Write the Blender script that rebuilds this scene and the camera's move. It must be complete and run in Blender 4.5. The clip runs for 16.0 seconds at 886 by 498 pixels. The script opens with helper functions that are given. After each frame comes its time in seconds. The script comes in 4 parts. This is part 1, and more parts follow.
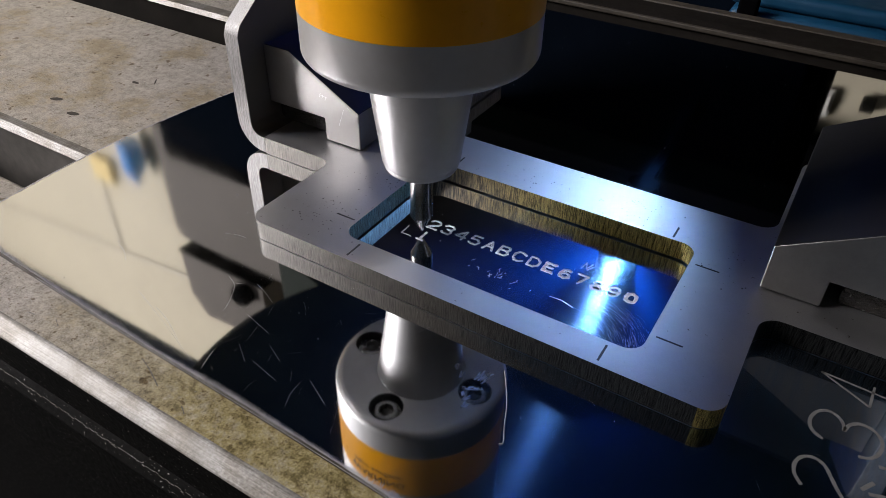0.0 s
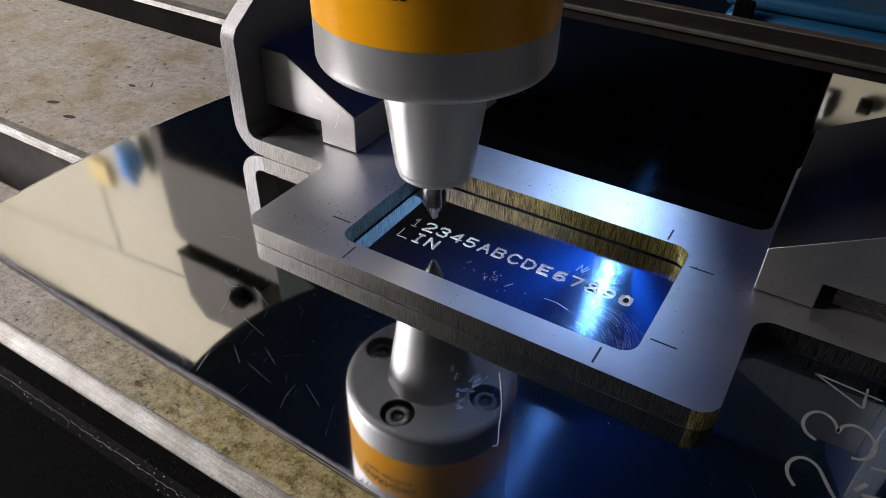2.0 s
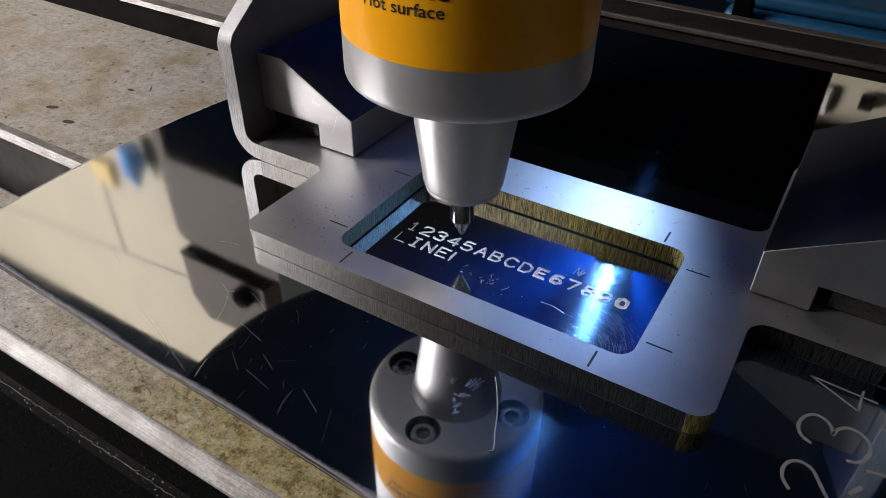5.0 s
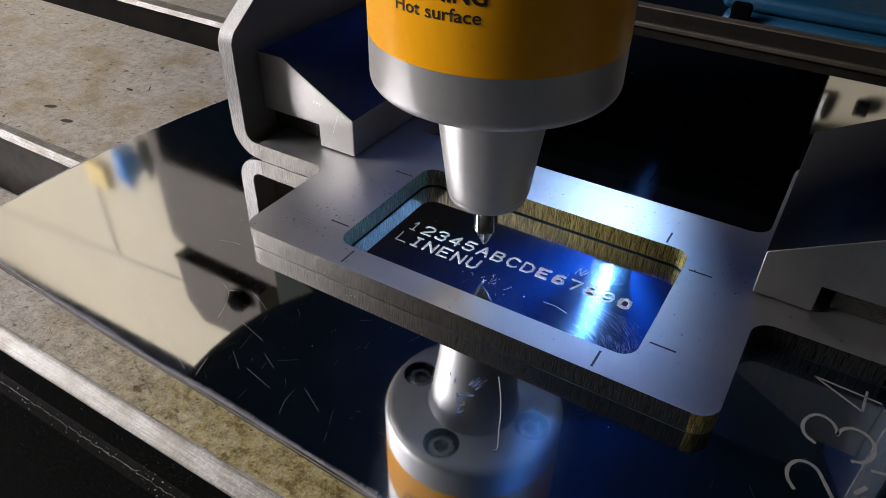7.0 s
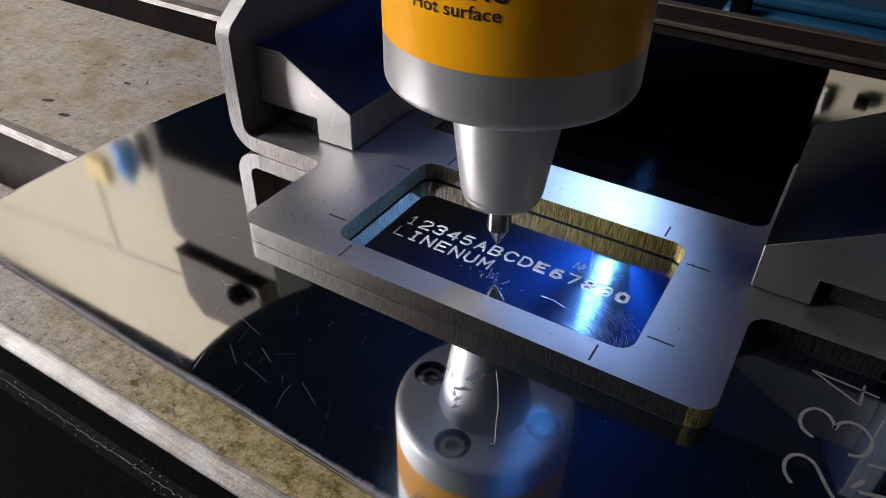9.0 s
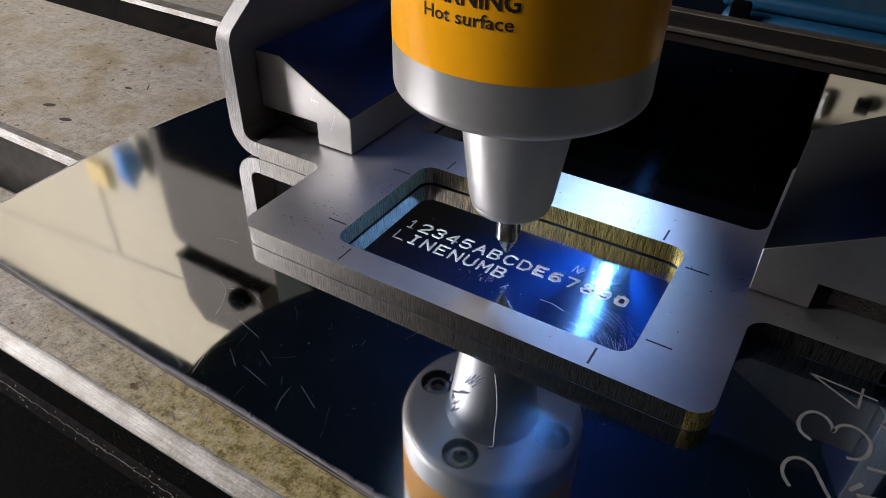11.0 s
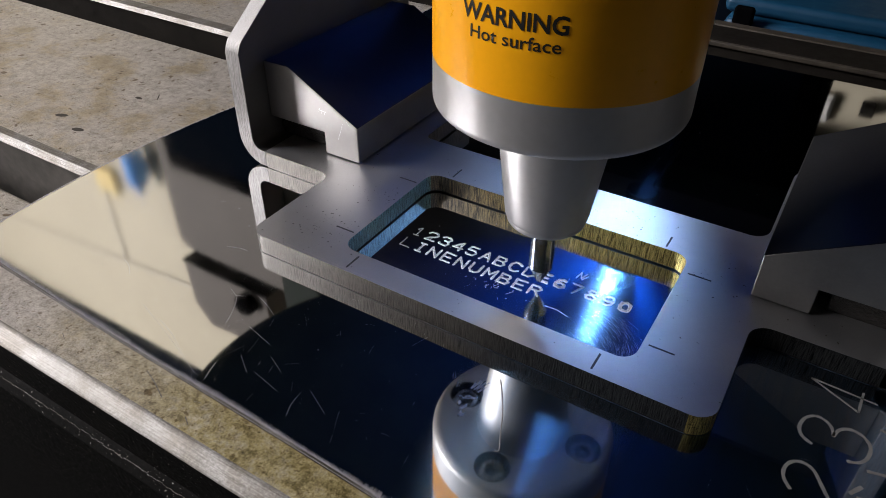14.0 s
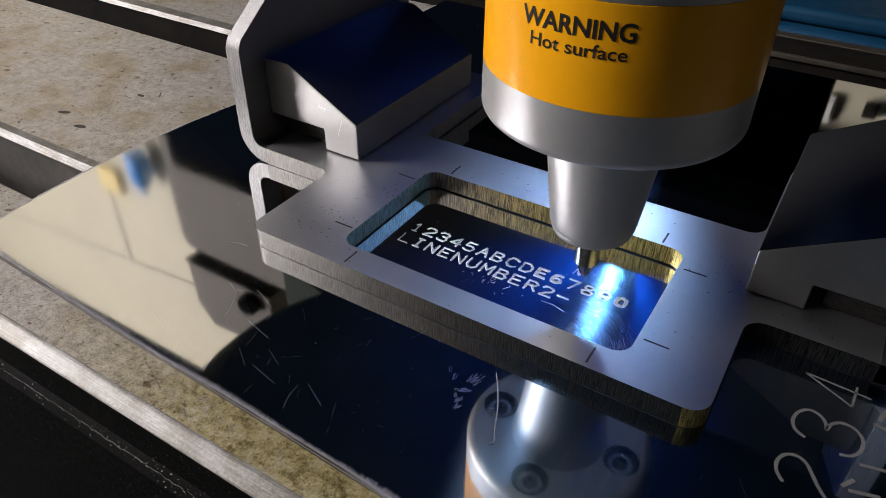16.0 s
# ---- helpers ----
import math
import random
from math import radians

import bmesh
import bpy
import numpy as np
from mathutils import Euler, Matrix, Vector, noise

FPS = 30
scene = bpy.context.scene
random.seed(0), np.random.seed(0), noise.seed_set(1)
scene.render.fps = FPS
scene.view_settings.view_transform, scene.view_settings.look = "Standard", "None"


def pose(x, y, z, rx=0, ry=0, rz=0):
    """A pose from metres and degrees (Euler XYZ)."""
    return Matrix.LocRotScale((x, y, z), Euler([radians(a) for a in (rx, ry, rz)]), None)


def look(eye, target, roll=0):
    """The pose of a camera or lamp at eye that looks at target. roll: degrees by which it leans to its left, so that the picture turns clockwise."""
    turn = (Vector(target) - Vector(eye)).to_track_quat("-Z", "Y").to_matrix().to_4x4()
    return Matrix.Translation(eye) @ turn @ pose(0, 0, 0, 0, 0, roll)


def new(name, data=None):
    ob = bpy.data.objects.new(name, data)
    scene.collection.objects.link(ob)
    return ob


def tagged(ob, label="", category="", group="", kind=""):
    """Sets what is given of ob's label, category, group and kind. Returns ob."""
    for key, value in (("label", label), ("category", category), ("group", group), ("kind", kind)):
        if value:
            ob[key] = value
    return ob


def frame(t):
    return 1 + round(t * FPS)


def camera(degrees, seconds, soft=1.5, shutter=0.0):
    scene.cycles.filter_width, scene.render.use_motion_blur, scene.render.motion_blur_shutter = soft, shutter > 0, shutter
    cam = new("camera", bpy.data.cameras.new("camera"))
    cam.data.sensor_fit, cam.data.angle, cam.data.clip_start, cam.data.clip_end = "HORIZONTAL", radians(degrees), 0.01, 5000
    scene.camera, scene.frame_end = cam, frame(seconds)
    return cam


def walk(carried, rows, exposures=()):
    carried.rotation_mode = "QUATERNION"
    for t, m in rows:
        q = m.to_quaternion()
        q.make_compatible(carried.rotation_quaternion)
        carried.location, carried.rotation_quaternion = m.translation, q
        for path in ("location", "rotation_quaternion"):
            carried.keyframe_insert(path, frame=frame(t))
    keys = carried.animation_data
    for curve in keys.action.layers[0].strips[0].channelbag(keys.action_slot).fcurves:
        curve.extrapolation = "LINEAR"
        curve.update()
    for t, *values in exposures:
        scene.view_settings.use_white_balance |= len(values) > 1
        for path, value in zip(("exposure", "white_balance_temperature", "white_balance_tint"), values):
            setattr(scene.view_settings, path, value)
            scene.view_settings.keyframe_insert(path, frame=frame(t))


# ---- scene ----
# all plan numbers are in millimetres; MM turns them into metres.
# x runs along the marking window, y away from the viewer, z = 0 is the polished sheet.
MM = 0.001
cam = camera(63.94, 16.0, soft=0.75)
CAMERA_ROWS = [
    (0.0, 62.00, -71.40, 71.57, 52.795, -1.019, 31.752),
    (0.5, 62.03, -71.61, 71.57, 52.833, -1.130, 31.562),
    (1.0, 62.37, -71.33, 72.69, 52.948, -0.727, 31.742),
    (1.5, 62.25, -71.03, 71.82, 52.940, -1.046, 31.571),
    (2.0, 62.51, -71.32, 71.82, 52.966, -1.039, 31.601),
    (2.5, 62.63, -71.33, 72.46, 52.956, -0.914, 31.608),
    (3.0, 62.32, -71.37, 72.07, 53.141, -0.936, 31.543),
    (3.5, 62.62, -71.30, 71.06, 52.528, -1.355, 31.767),
    (4.0, 62.88, -70.28, 71.89, 52.650, -0.943, 31.632),
    (6.5, 63.33, -71.08, 73.14, 53.036, -0.590, 31.560),
    (7.0, 62.28, -71.20, 71.96, 53.143, -1.004, 31.363),
    (7.5, 62.46, -72.04, 72.88, 53.232, -0.771, 31.422),
    (8.0, 62.23, -71.40, 72.11, 52.879, -0.892, 31.409),
    (8.5, 62.82, -70.53, 72.74, 52.834, -0.673, 31.193),
    (9.0, 62.55, -70.90, 71.80, 52.697, -0.974, 31.357),
    (11.5, 63.08, -71.09, 71.91, 53.172, -0.886, 31.425),
    (12.0, 63.12, -71.24, 72.60, 53.236, -0.829, 31.436),
    (12.5, 63.16, -71.64, 73.57, 52.981, -0.588, 31.653),
    (13.0, 63.41, -72.34, 73.84, 53.246, -0.415, 31.747),
    (13.5, 63.18, -71.88, 73.68, 53.116, -0.485, 31.629),
    (14.0, 63.59, -72.15, 73.55, 53.373, -0.451, 31.660),
    (14.5, 63.86, -71.96, 73.28, 53.250, -0.434, 31.775),
    (15.0, 63.78, -71.83, 72.78, 53.084, -0.720, 31.657),
    (15.5, 64.00, -72.25, 73.75, 53.124, -0.504, 31.819),
    (16.0, 65.04, -72.71, 73.27, 53.463, -0.427, 31.965),
]
walk(cam, [(t, pose(x * MM, y * MM, z * MM, rx, ry, rz)) for t, x, y, z, rx, ry, rz in CAMERA_ROWS])

# ---- light ----
WINDOW_POWER, PALE_LED, BLUE_FILL, BOUNCE = 81.0, 0.0021, 0.20, 0.0008
LED_AT = (9, 146, 84)
world = bpy.data.worlds.new("world")
scene.world = world
world.use_nodes = True
world.node_tree.nodes["Background"].inputs[0].default_value = (0.8, 0.9, 1.0, 1)
world.node_tree.nodes["Background"].inputs[1].default_value = BOUNCE


def area(name, at, target, sx, sy, power, colour, shape="RECTANGLE"):
    data = bpy.data.lights.new(name, "AREA")
    data.shape, data.size, data.size_y, data.energy, data.color = shape, sx * MM, sy * MM, power, colour
    ob = new(name, data)
    ob.matrix_world = look([a * MM for a in at], [a * MM for a in target])
    return ob


area("window_daylight", (-1980, -1000, 1140), (0, 0, 60), 900, 850, WINDOW_POWER, (0.96, 0.915, 0.935))
pale = area("pale_led_light", (LED_AT[0] + 2, LED_AT[1] - 4, LED_AT[2] - 2), (22, 12, 0), 3, 3, PALE_LED, (0.36, 0.57, 1.0), "DISK")
pale.data.spread = radians(29)
# added blue source: lights the housing so that the sheet reflects blue
blue = area("blue_fill_light", (8, 166, 78), (-4, 105, 100), 8, 8, BLUE_FILL, (0.003, 0.11, 1.0), "DISK")
blue.data.spread = radians(104)


# ---- materials ----
class Nodes:
    """A small builder for node materials, in the space of each object (metres)."""

    def __init__(self, name):
        self.mat = bpy.data.materials.new(name)
        self.mat.use_nodes = True
        self.t = self.mat.node_tree
        self.b = self.t.nodes["Principled BSDF"]
        self.out = self.t.nodes["Material Output"]
        self.co = self.t.nodes.new("ShaderNodeTexCoord").outputs["Object"]

    def link(self, a, b):
        self.t.links.new(a, b)

    def mapped(self, scale, turn=0):
        m = self.t.nodes.new("ShaderNodeMapping")
        m.inputs["Scale"].default_value = scale
        m.inputs["Rotation"].default_value = (0, 0, radians(turn))
        self.link(self.co, m.inputs["Vector"])
        return m.outputs[0]

    def noise(self, scale, detail=3.0, rough=0.6, stretch=None, turn=0):
        n = self.t.nodes.new("ShaderNodeTexNoise")
        n.inputs["Scale"].default_value = scale
        n.inputs["Detail"].default_value = detail
        n.inputs["Roughness"].default_value = rough
        self.link(self.mapped(stretch or (1, 1, 1), turn), n.inputs["Vector"])
        return n.outputs["Fac"]

    def ramp(self, fac, stops):
        r = self.t.nodes.new("ShaderNodeValToRGB")
        e = r.color_ramp.elements
        while len(e) < len(stops):
            e.new(0.5)
        for el, (p, c) in zip(e, stops):
            el.position = p
            el.color = (*c, 1) if len(c) == 3 else c
        self.link(fac, r.inputs[0])
        return r.outputs[0]

    def value(self, fac, lo, hi, a=0.3, b=0.7):
        m = self.t.nodes.new("ShaderNodeMapRange")
        for i, v in zip(("From Min", "From Max", "To Min", "To Max"), (a, b, lo, hi)):
            m.inputs[i].default_value = v
        self.link(fac, m.inputs[0])
        return m.outputs[0]

    def mix(self, fac, a, b, mode="MIX"):
        m = self.t.nodes.new("ShaderNodeMix")
        m.data_type, m.blend_type = "RGBA", mode
        for i, v in ((0, fac), (6, a), (7, b)):
            if isinstance(v, (int, float)):
                m.inputs[i].default_value = v
            elif isinstance(v, tuple):
                m.inputs[i].default_value = (*v, 1)
            else:
                self.link(v, m.inputs[i])
        return m.outputs[2]

    def bump(self, fac, height, strength=1.0, under=None):
        n = self.t.nodes.new("ShaderNodeBump")
        n.inputs["Distance"].default_value = height * MM
        n.inputs["Strength"].default_value = strength
        self.link(fac, n.inputs["Height"])
        if under:
            self.link(under, n.inputs["Normal"])
        return n.outputs[0]

    def set(self, **kw):
        names = {"colour": "Base Color", "rough": "Roughness", "metal": "Metallic", "normal": "Normal", "coat": "Coat Weight",
                 "coat_rough": "Coat Roughness", "glow": "Emission Color", "glow_strength": "Emission Strength", "spec": "Specular IOR Level"}
        for k, v in kw.items():
            s = self.b.inputs[names[k]]
            if isinstance(v, (int, float)):
                s.default_value = v
            elif isinstance(v, tuple):
                s.default_value = (*v, 1)
            else:
                self.link(v, s)
        return self.mat


def plain(name, colour, rough=0.5, metal=0.0, grain=400, depth=0.02, spread=0.12, **kw):
    """A surface with a cloudy tone at two scales and a fine relief."""
    n = Nodes(name)
    big, fine = n.noise(grain / 8, 2), n.noise(grain, 4)
    lo = tuple(c * (1 - spread) for c in colour)
    hi = tuple(min(1, c * (1 + spread)) for c in colour)
    both = n.mix(0.5, big, fine)
    return n.set(colour=n.ramp(both, [(0.3, lo), (0.7, hi)]), rough=n.value(fine, rough * 0.85, min(1, rough * 1.15)), metal=metal,
                 normal=n.bump(fine, depth), **kw)


def polished_sheet():
    n = Nodes("polished_sheet")
    haze = n.noise(22, 3, 0.6)
    smear = n.noise(260, 4, 0.7, (1, 0.25, 1), 35)
    away = n.t.nodes.new("ShaderNodeSeparateXYZ")
    n.link(n.co, away.inputs[0])
    gloss = n.t.nodes.new("ShaderNodeMath")
    gloss.operation = "ADD"
    n.link(n.value(smear, 0.030, 0.055, 0.35, 0.8), gloss.inputs[0])
    n.link(n.value(n.mix(0.03, away.outputs["X"], haze), 0.028, 0.0, -0.030, 0.0), gloss.inputs[1])
    n.set(colour=(0.67, 0.675, 0.68), metal=1.0, rough=gloss.outputs[0], normal=n.bump(haze, 0.004))
    # second, blue-tinted lobe: the lamp's glare streak put into the material
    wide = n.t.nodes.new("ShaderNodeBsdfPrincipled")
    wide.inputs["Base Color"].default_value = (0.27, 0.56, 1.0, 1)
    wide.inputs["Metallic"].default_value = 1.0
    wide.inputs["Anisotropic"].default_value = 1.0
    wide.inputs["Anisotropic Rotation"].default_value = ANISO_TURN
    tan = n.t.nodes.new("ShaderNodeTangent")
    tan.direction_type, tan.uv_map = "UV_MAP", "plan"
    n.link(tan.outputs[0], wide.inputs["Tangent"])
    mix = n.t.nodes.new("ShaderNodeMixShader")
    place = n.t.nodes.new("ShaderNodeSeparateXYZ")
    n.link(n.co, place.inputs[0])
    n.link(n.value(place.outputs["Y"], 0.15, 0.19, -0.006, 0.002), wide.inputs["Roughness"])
    # the painted glare is masked to the window and the front, and off behind
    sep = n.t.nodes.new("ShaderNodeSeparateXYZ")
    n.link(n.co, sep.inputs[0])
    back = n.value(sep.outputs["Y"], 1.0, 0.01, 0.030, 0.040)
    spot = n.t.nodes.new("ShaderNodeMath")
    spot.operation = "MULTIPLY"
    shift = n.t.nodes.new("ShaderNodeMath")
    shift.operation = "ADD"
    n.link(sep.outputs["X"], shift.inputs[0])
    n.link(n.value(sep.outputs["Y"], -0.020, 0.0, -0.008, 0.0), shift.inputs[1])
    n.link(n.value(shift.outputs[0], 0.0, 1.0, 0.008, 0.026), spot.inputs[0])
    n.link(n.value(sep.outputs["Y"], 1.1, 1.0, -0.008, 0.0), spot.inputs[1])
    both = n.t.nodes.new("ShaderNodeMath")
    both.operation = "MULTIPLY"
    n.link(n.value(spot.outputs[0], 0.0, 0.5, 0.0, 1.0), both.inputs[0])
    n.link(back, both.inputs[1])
    streaked = both.outputs[0]
    # lines along the painted streak, and a fine glitter
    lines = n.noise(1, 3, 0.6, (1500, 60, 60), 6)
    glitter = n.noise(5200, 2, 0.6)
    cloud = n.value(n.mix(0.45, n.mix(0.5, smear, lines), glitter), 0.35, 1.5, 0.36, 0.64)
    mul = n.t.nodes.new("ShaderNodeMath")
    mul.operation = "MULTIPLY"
    n.link(streaked, mul.inputs[0])
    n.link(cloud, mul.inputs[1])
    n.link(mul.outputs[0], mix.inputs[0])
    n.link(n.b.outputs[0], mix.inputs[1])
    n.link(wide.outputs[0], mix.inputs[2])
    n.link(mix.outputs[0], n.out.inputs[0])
    return n.mat


ANISO_TURN = 0.236


def satin_steel():
    """Bead-blasted stainless plate with fine grain and faint handling marks."""
    n = Nodes("satin_steel")
    fine, big, specks = n.noise(6000, 3), n.noise(120, 3), n.noise(1500, 2, 0.5)
    tone = n.ramp(n.mix(0.5, fine, big), [(0.3, (0.57, 0.57, 0.58)), (0.7, (0.71, 0.71, 0.72))])
    pits = n.ramp(specks, [(0.73, (1, 1, 1)), (0.78, (0.25, 0.23, 0.21))])
    return n.set(colour=n.mix(1.0, tone, pits, "MULTIPLY"), metal=1.0, rough=n.value(big, 0.38, 0.47), normal=n.bump(fine, 0.008, 0.8))


def cut_steel(name, colour, rough=0.38, low=0.12, plain_end=None, metal=1.0, relief=1.0):
    """A jet-cut flank: vertical drag lines and a grainy burr."""
    n = Nodes(name)
    drag = n.noise(1, 3, 0.65, (5600, 5600, 380))
    fine = n.noise(7000, 3, 0.7)
    lo = tuple(c * low for c in colour)
    tone = n.ramp(n.mix(0.5, drag, fine), [(0.42, lo), (0.57, colour)])
    if plain_end:
        # the gold light put into the colour fades to bare steel towards one end
        grey = n.ramp(n.mix(0.5, drag, fine), [(0.42, (0.05, 0.05, 0.05)), (0.60, plain_end)])
        sep = n.t.nodes.new("ShaderNodeSeparateXYZ")
        n.link(n.co, sep.inputs[0])
        tone = n.mix(n.value(n.mix(0.04, sep.outputs["X"], drag), 0.0, 1.0, 0.022, 0.050), grey, tone)
    return n.set(colour=tone, metal=metal, rough=n.value(fine, rough * 0.7, rough * 1.4),
                 normal=n.bump(fine, 0.035 * relief, 1.0, n.bump(drag, 0.028 * relief, 1.0)))


def milled(name, colour, rough, turn=(1, 1, 1), depth=0.004):
    n = Nodes(name)
    fine, streak, big = n.noise(5000, 2), n.noise(1, 2, 0.5, turn), n.noise(70, 3)
    lo = tuple(c * 0.82 for c in colour)
    return n.set(colour=n.ramp(n.mix(0.5, streak, big), [(0.3, lo), (0.7, colour)]), metal=1.0, rough=n.value(streak, rough * 0.8, rough * 1.2),
                 normal=n.bump(fine, depth, 0.6, n.bump(streak, depth)))


def table_iron(name, stain, speck, olive=False):
    """Ground iron with brown oil stains; stain: how little of it stays clean; olive: old oil yellows it along its length."""
    n = Nodes(name)
    fine, mid, big = n.noise(3000, 4, 0.75), n.noise(620, 6, 0.75), n.noise(48, 5, 0.65)
    wipe = n.noise(1, 3, 0.6, (60, 700, 60), -25)
    base = n.ramp(n.mix(0.5, fine, mid), [(0.38, (0.24, 0.215, 0.185)), (0.48, (0.45, 0.42, 0.38)), (0.60, (0.66, 0.63, 0.59))])
    rust = n.ramp(n.mix(0.22, big, mid), [(stain, (1, 0.98, 0.95)), (stain + 0.08, (0.78, 0.67, 0.46)), (stain + 0.19, (0.46, 0.35, 0.18))])
    spots = n.ramp(n.noise(420, 2, 0.5), [(0.66, (1, 1, 1)), (0.72, (0.30, 0.23, 0.15))])
    specks = n.ramp(n.noise(1150, 3, 0.6), [(speck, (1, 1, 1)), (speck + 0.06, (0.34, 0.28, 0.2))])
    spots = n.mix(1.0, spots, specks, "MULTIPLY")
    col = n.mix(0.8, base, rust, "MULTIPLY")
    col = n.mix(0.9, col, spots, "MULTIPLY")
    if olive:
        sep = n.t.nodes.new("ShaderNodeSeparateXYZ")
        n.link(n.co, sep.inputs[0])
        film = n.ramp(n.mix(0.5, n.noise(330, 5, 0.7), n.noise(900, 4, 0.7)), [(0.40, (0.30, 0.255, 0.10)), (0.50, (0.76, 0.68, 0.36)), (0.62, (0.90, 0.86, 0.67))])
        reach = n.value(n.mix(0.03, sep.outputs["X"], big), 0.0, 1.0, -0.020, 0.020)
        col = n.mix(reach, col, n.mix(1.0, col, film, "MULTIPLY"))
    return n.set(colour=col, metal=0.35, rough=n.value(wipe, 0.34, 0.56), normal=n.bump(fine, 0.03, 0.7, n.bump(mid, 0.05, 0.6)))


def oily_shade_iron():
    n = Nodes("oily_shade_black")
    fine, big = n.noise(1600, 4, 0.7), n.noise(90, 4)
    dust = n.ramp(n.noise(2300, 2, 0.5), [(0.685, (0, 0, 0)), (0.71, (1, 1, 1))])
    # oily iron, darkened further to hold the front flank's shade
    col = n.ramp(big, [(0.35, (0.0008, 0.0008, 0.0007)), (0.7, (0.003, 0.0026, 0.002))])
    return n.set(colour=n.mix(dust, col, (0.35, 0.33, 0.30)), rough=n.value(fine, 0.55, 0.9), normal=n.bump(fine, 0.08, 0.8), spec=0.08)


def worn_iron():
    """Bare worn arris: scored along its length, dull grey with dark grime."""
    n = Nodes("worn_bright_iron")
    score, fine, big = n.noise(1, 4, 0.7, (160, 5200, 5200)), n.noise(2600, 4, 0.7), n.noise(130, 4, 0.65)
    tone = n.ramp(n.mix(0.5, score, fine), [(0.36, (0.12, 0.115, 0.10)), (0.50, (0.25, 0.24, 0.225)), (0.64, (0.44, 0.43, 0.41))])
    grime = n.ramp(big, [(0.42, (0.60, 0.55, 0.48)), (0.60, (1, 1, 1))])
    return n.set(colour=n.mix(0.8, tone, grime, "MULTIPLY"), metal=0.35, rough=n.value(fine, 0.38, 0.6), normal=n.bump(score, 0.03, 0.7, n.bump(fine, 0.03, 0.6)))


POLISHED = polished_sheet()
SATIN = satin_steel()
FLANK = cut_steel("cut_flank", (0.105, 0.098, 0.087), 0.36, 0.10)
SHEET_CUT = cut_steel("sheet_cut_edge", (0.06, 0.055, 0.05), 0.5, 0.2)
# gold light reflected on the window's flanks, put into their colour
GOLD_FLANK = cut_steel("gold_light_flank", (0.74, 0.54, 0.17), 0.36, 0.07, (0.32, 0.30, 0.27))
# teal light reflected on the left inner flank, put into its colour
TEAL_FLANK = cut_steel("teal_light_flank", (0.50, 0.86, 0.90), 0.40, 0.2, metal=0.6, relief=3.5)
BRACKET_CUT = cut_steel("bracket_flank", (0.46, 0.45, 0.445), 0.6, 0.5)
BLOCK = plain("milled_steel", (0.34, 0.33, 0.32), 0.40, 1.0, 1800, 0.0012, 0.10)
BLOCK_TOP = plain("shaded_ground_steel", (0.024, 0.024, 0.025), 0.33, 0.15, 2500, 0.002, 0.15, spec=0.3)
BRACKET = milled("bracket_sheet", (0.22, 0.22, 0.22), 0.42, (300, 300, 1500))
ALU = plain("anodised_aluminium", (0.56, 0.56, 0.565), 0.51, 1.0, 4000, 0.0006, 0.06)
CONE = plain("turned_nozzle_steel", (0.53, 0.53, 0.535), 0.51, 1.0, 4000, 0.0006, 0.06)
PIN = milled("carbide_pin", (0.42, 0.42, 0.43), 0.22, (100, 100, 4000), 0.001)
SCREW = milled("black_screw_steel", (0.50, 0.49, 0.48), 0.24, (300, 300, 300), 0.001)
# sockets and counterbores: shade of the recesses put into darker colours
SOCKET = milled("shaded_socket_steel", (0.16, 0.155, 0.15), 0.3, (300, 300, 300), 0.001)
RECESS_SHADE = plain("counterbore_shade", (0.015, 0.015, 0.016), 0.6)
YELLOW = plain("amber_label_film", (0.95, 0.42, 0.003), 0.32, 0, 700, 0.003, 0.05, coat=0.1, coat_rough=0.25)
INK = plain("black_label_ink", (0.012, 0.011, 0.010), 0.45, 0, 2000, 0.002)
IRON = table_iron("ground_cast_iron", 0.50, 0.65)
STAINED = table_iron("oil_stained_cast_iron", 0.56, 0.62, True)

OILY_SHADE = oily_shade_iron()
# darker iron for slot walls: the shade inside the slots is in the colour
SLOT_SHADE = plain("slot_shade_iron", (0.12, 0.112, 0.10), 0.55, 0, 500, 0.08, 0.5)
EDGE_IRON = worn_iron()
# rear rail and rear slot wall: the housing's shade put into a dark iron
REAR_SHADE = plain("rear_shade_iron", (0.012, 0.010, 0.008), 0.6, 0, 500, 0.06, 0.5, spec=0.12)
BROWN = plain("dull_brown_iron", (0.045, 0.037, 0.027), 0.6, 0, 700, 0.06, 0.5)
PIT = plain("brown_pit", (0.045, 0.036, 0.027), 0.6, 0, 1500, 0.05, 0.5)
# pale rims and darker floors: the dents' light and shade are in the colours
MARK = plain("peened_mark", (0.88, 0.94, 1.0), 0.38, 0.25, 9000, 0.05, 0.05)
DENT = plain("shaded_dent_floor", (0.44, 0.47, 0.53), 0.4, 0.6, 9000, 0.01, 0.1)
SCRATCH = plain("scratched_steel", (0.62, 0.63, 0.65), 0.40, 0.55, 3000, 0.01)
# clear film; the blue of the lamp's glints is put into its colour
FILM = plain("torn_clear_film", (0.35, 0.42, 0.62), 0.36, 0.9, 3000, 0.05, 0.4)
FILM.node_tree.nodes["Principled BSDF"].inputs["Alpha"].default_value = 0.45
INKLINE = plain("etched_dark_line", (0.035, 0.035, 0.04), 0.6, 0, 3000, 0.01)
GREASE = plain("black_grease", (0.012, 0.010, 0.008), 0.16, 0, 900, 0.5, 0.4, spec=0.7)
PENCIL = plain("pale_marker_line", (0.13, 0.13, 0.13), 0.6, 0, 5000, 0.01, 0.3)
FIBRE = plain("pale_fibre", (0.23, 0.23, 0.25), 0.5, 0, 3000, 0.01)
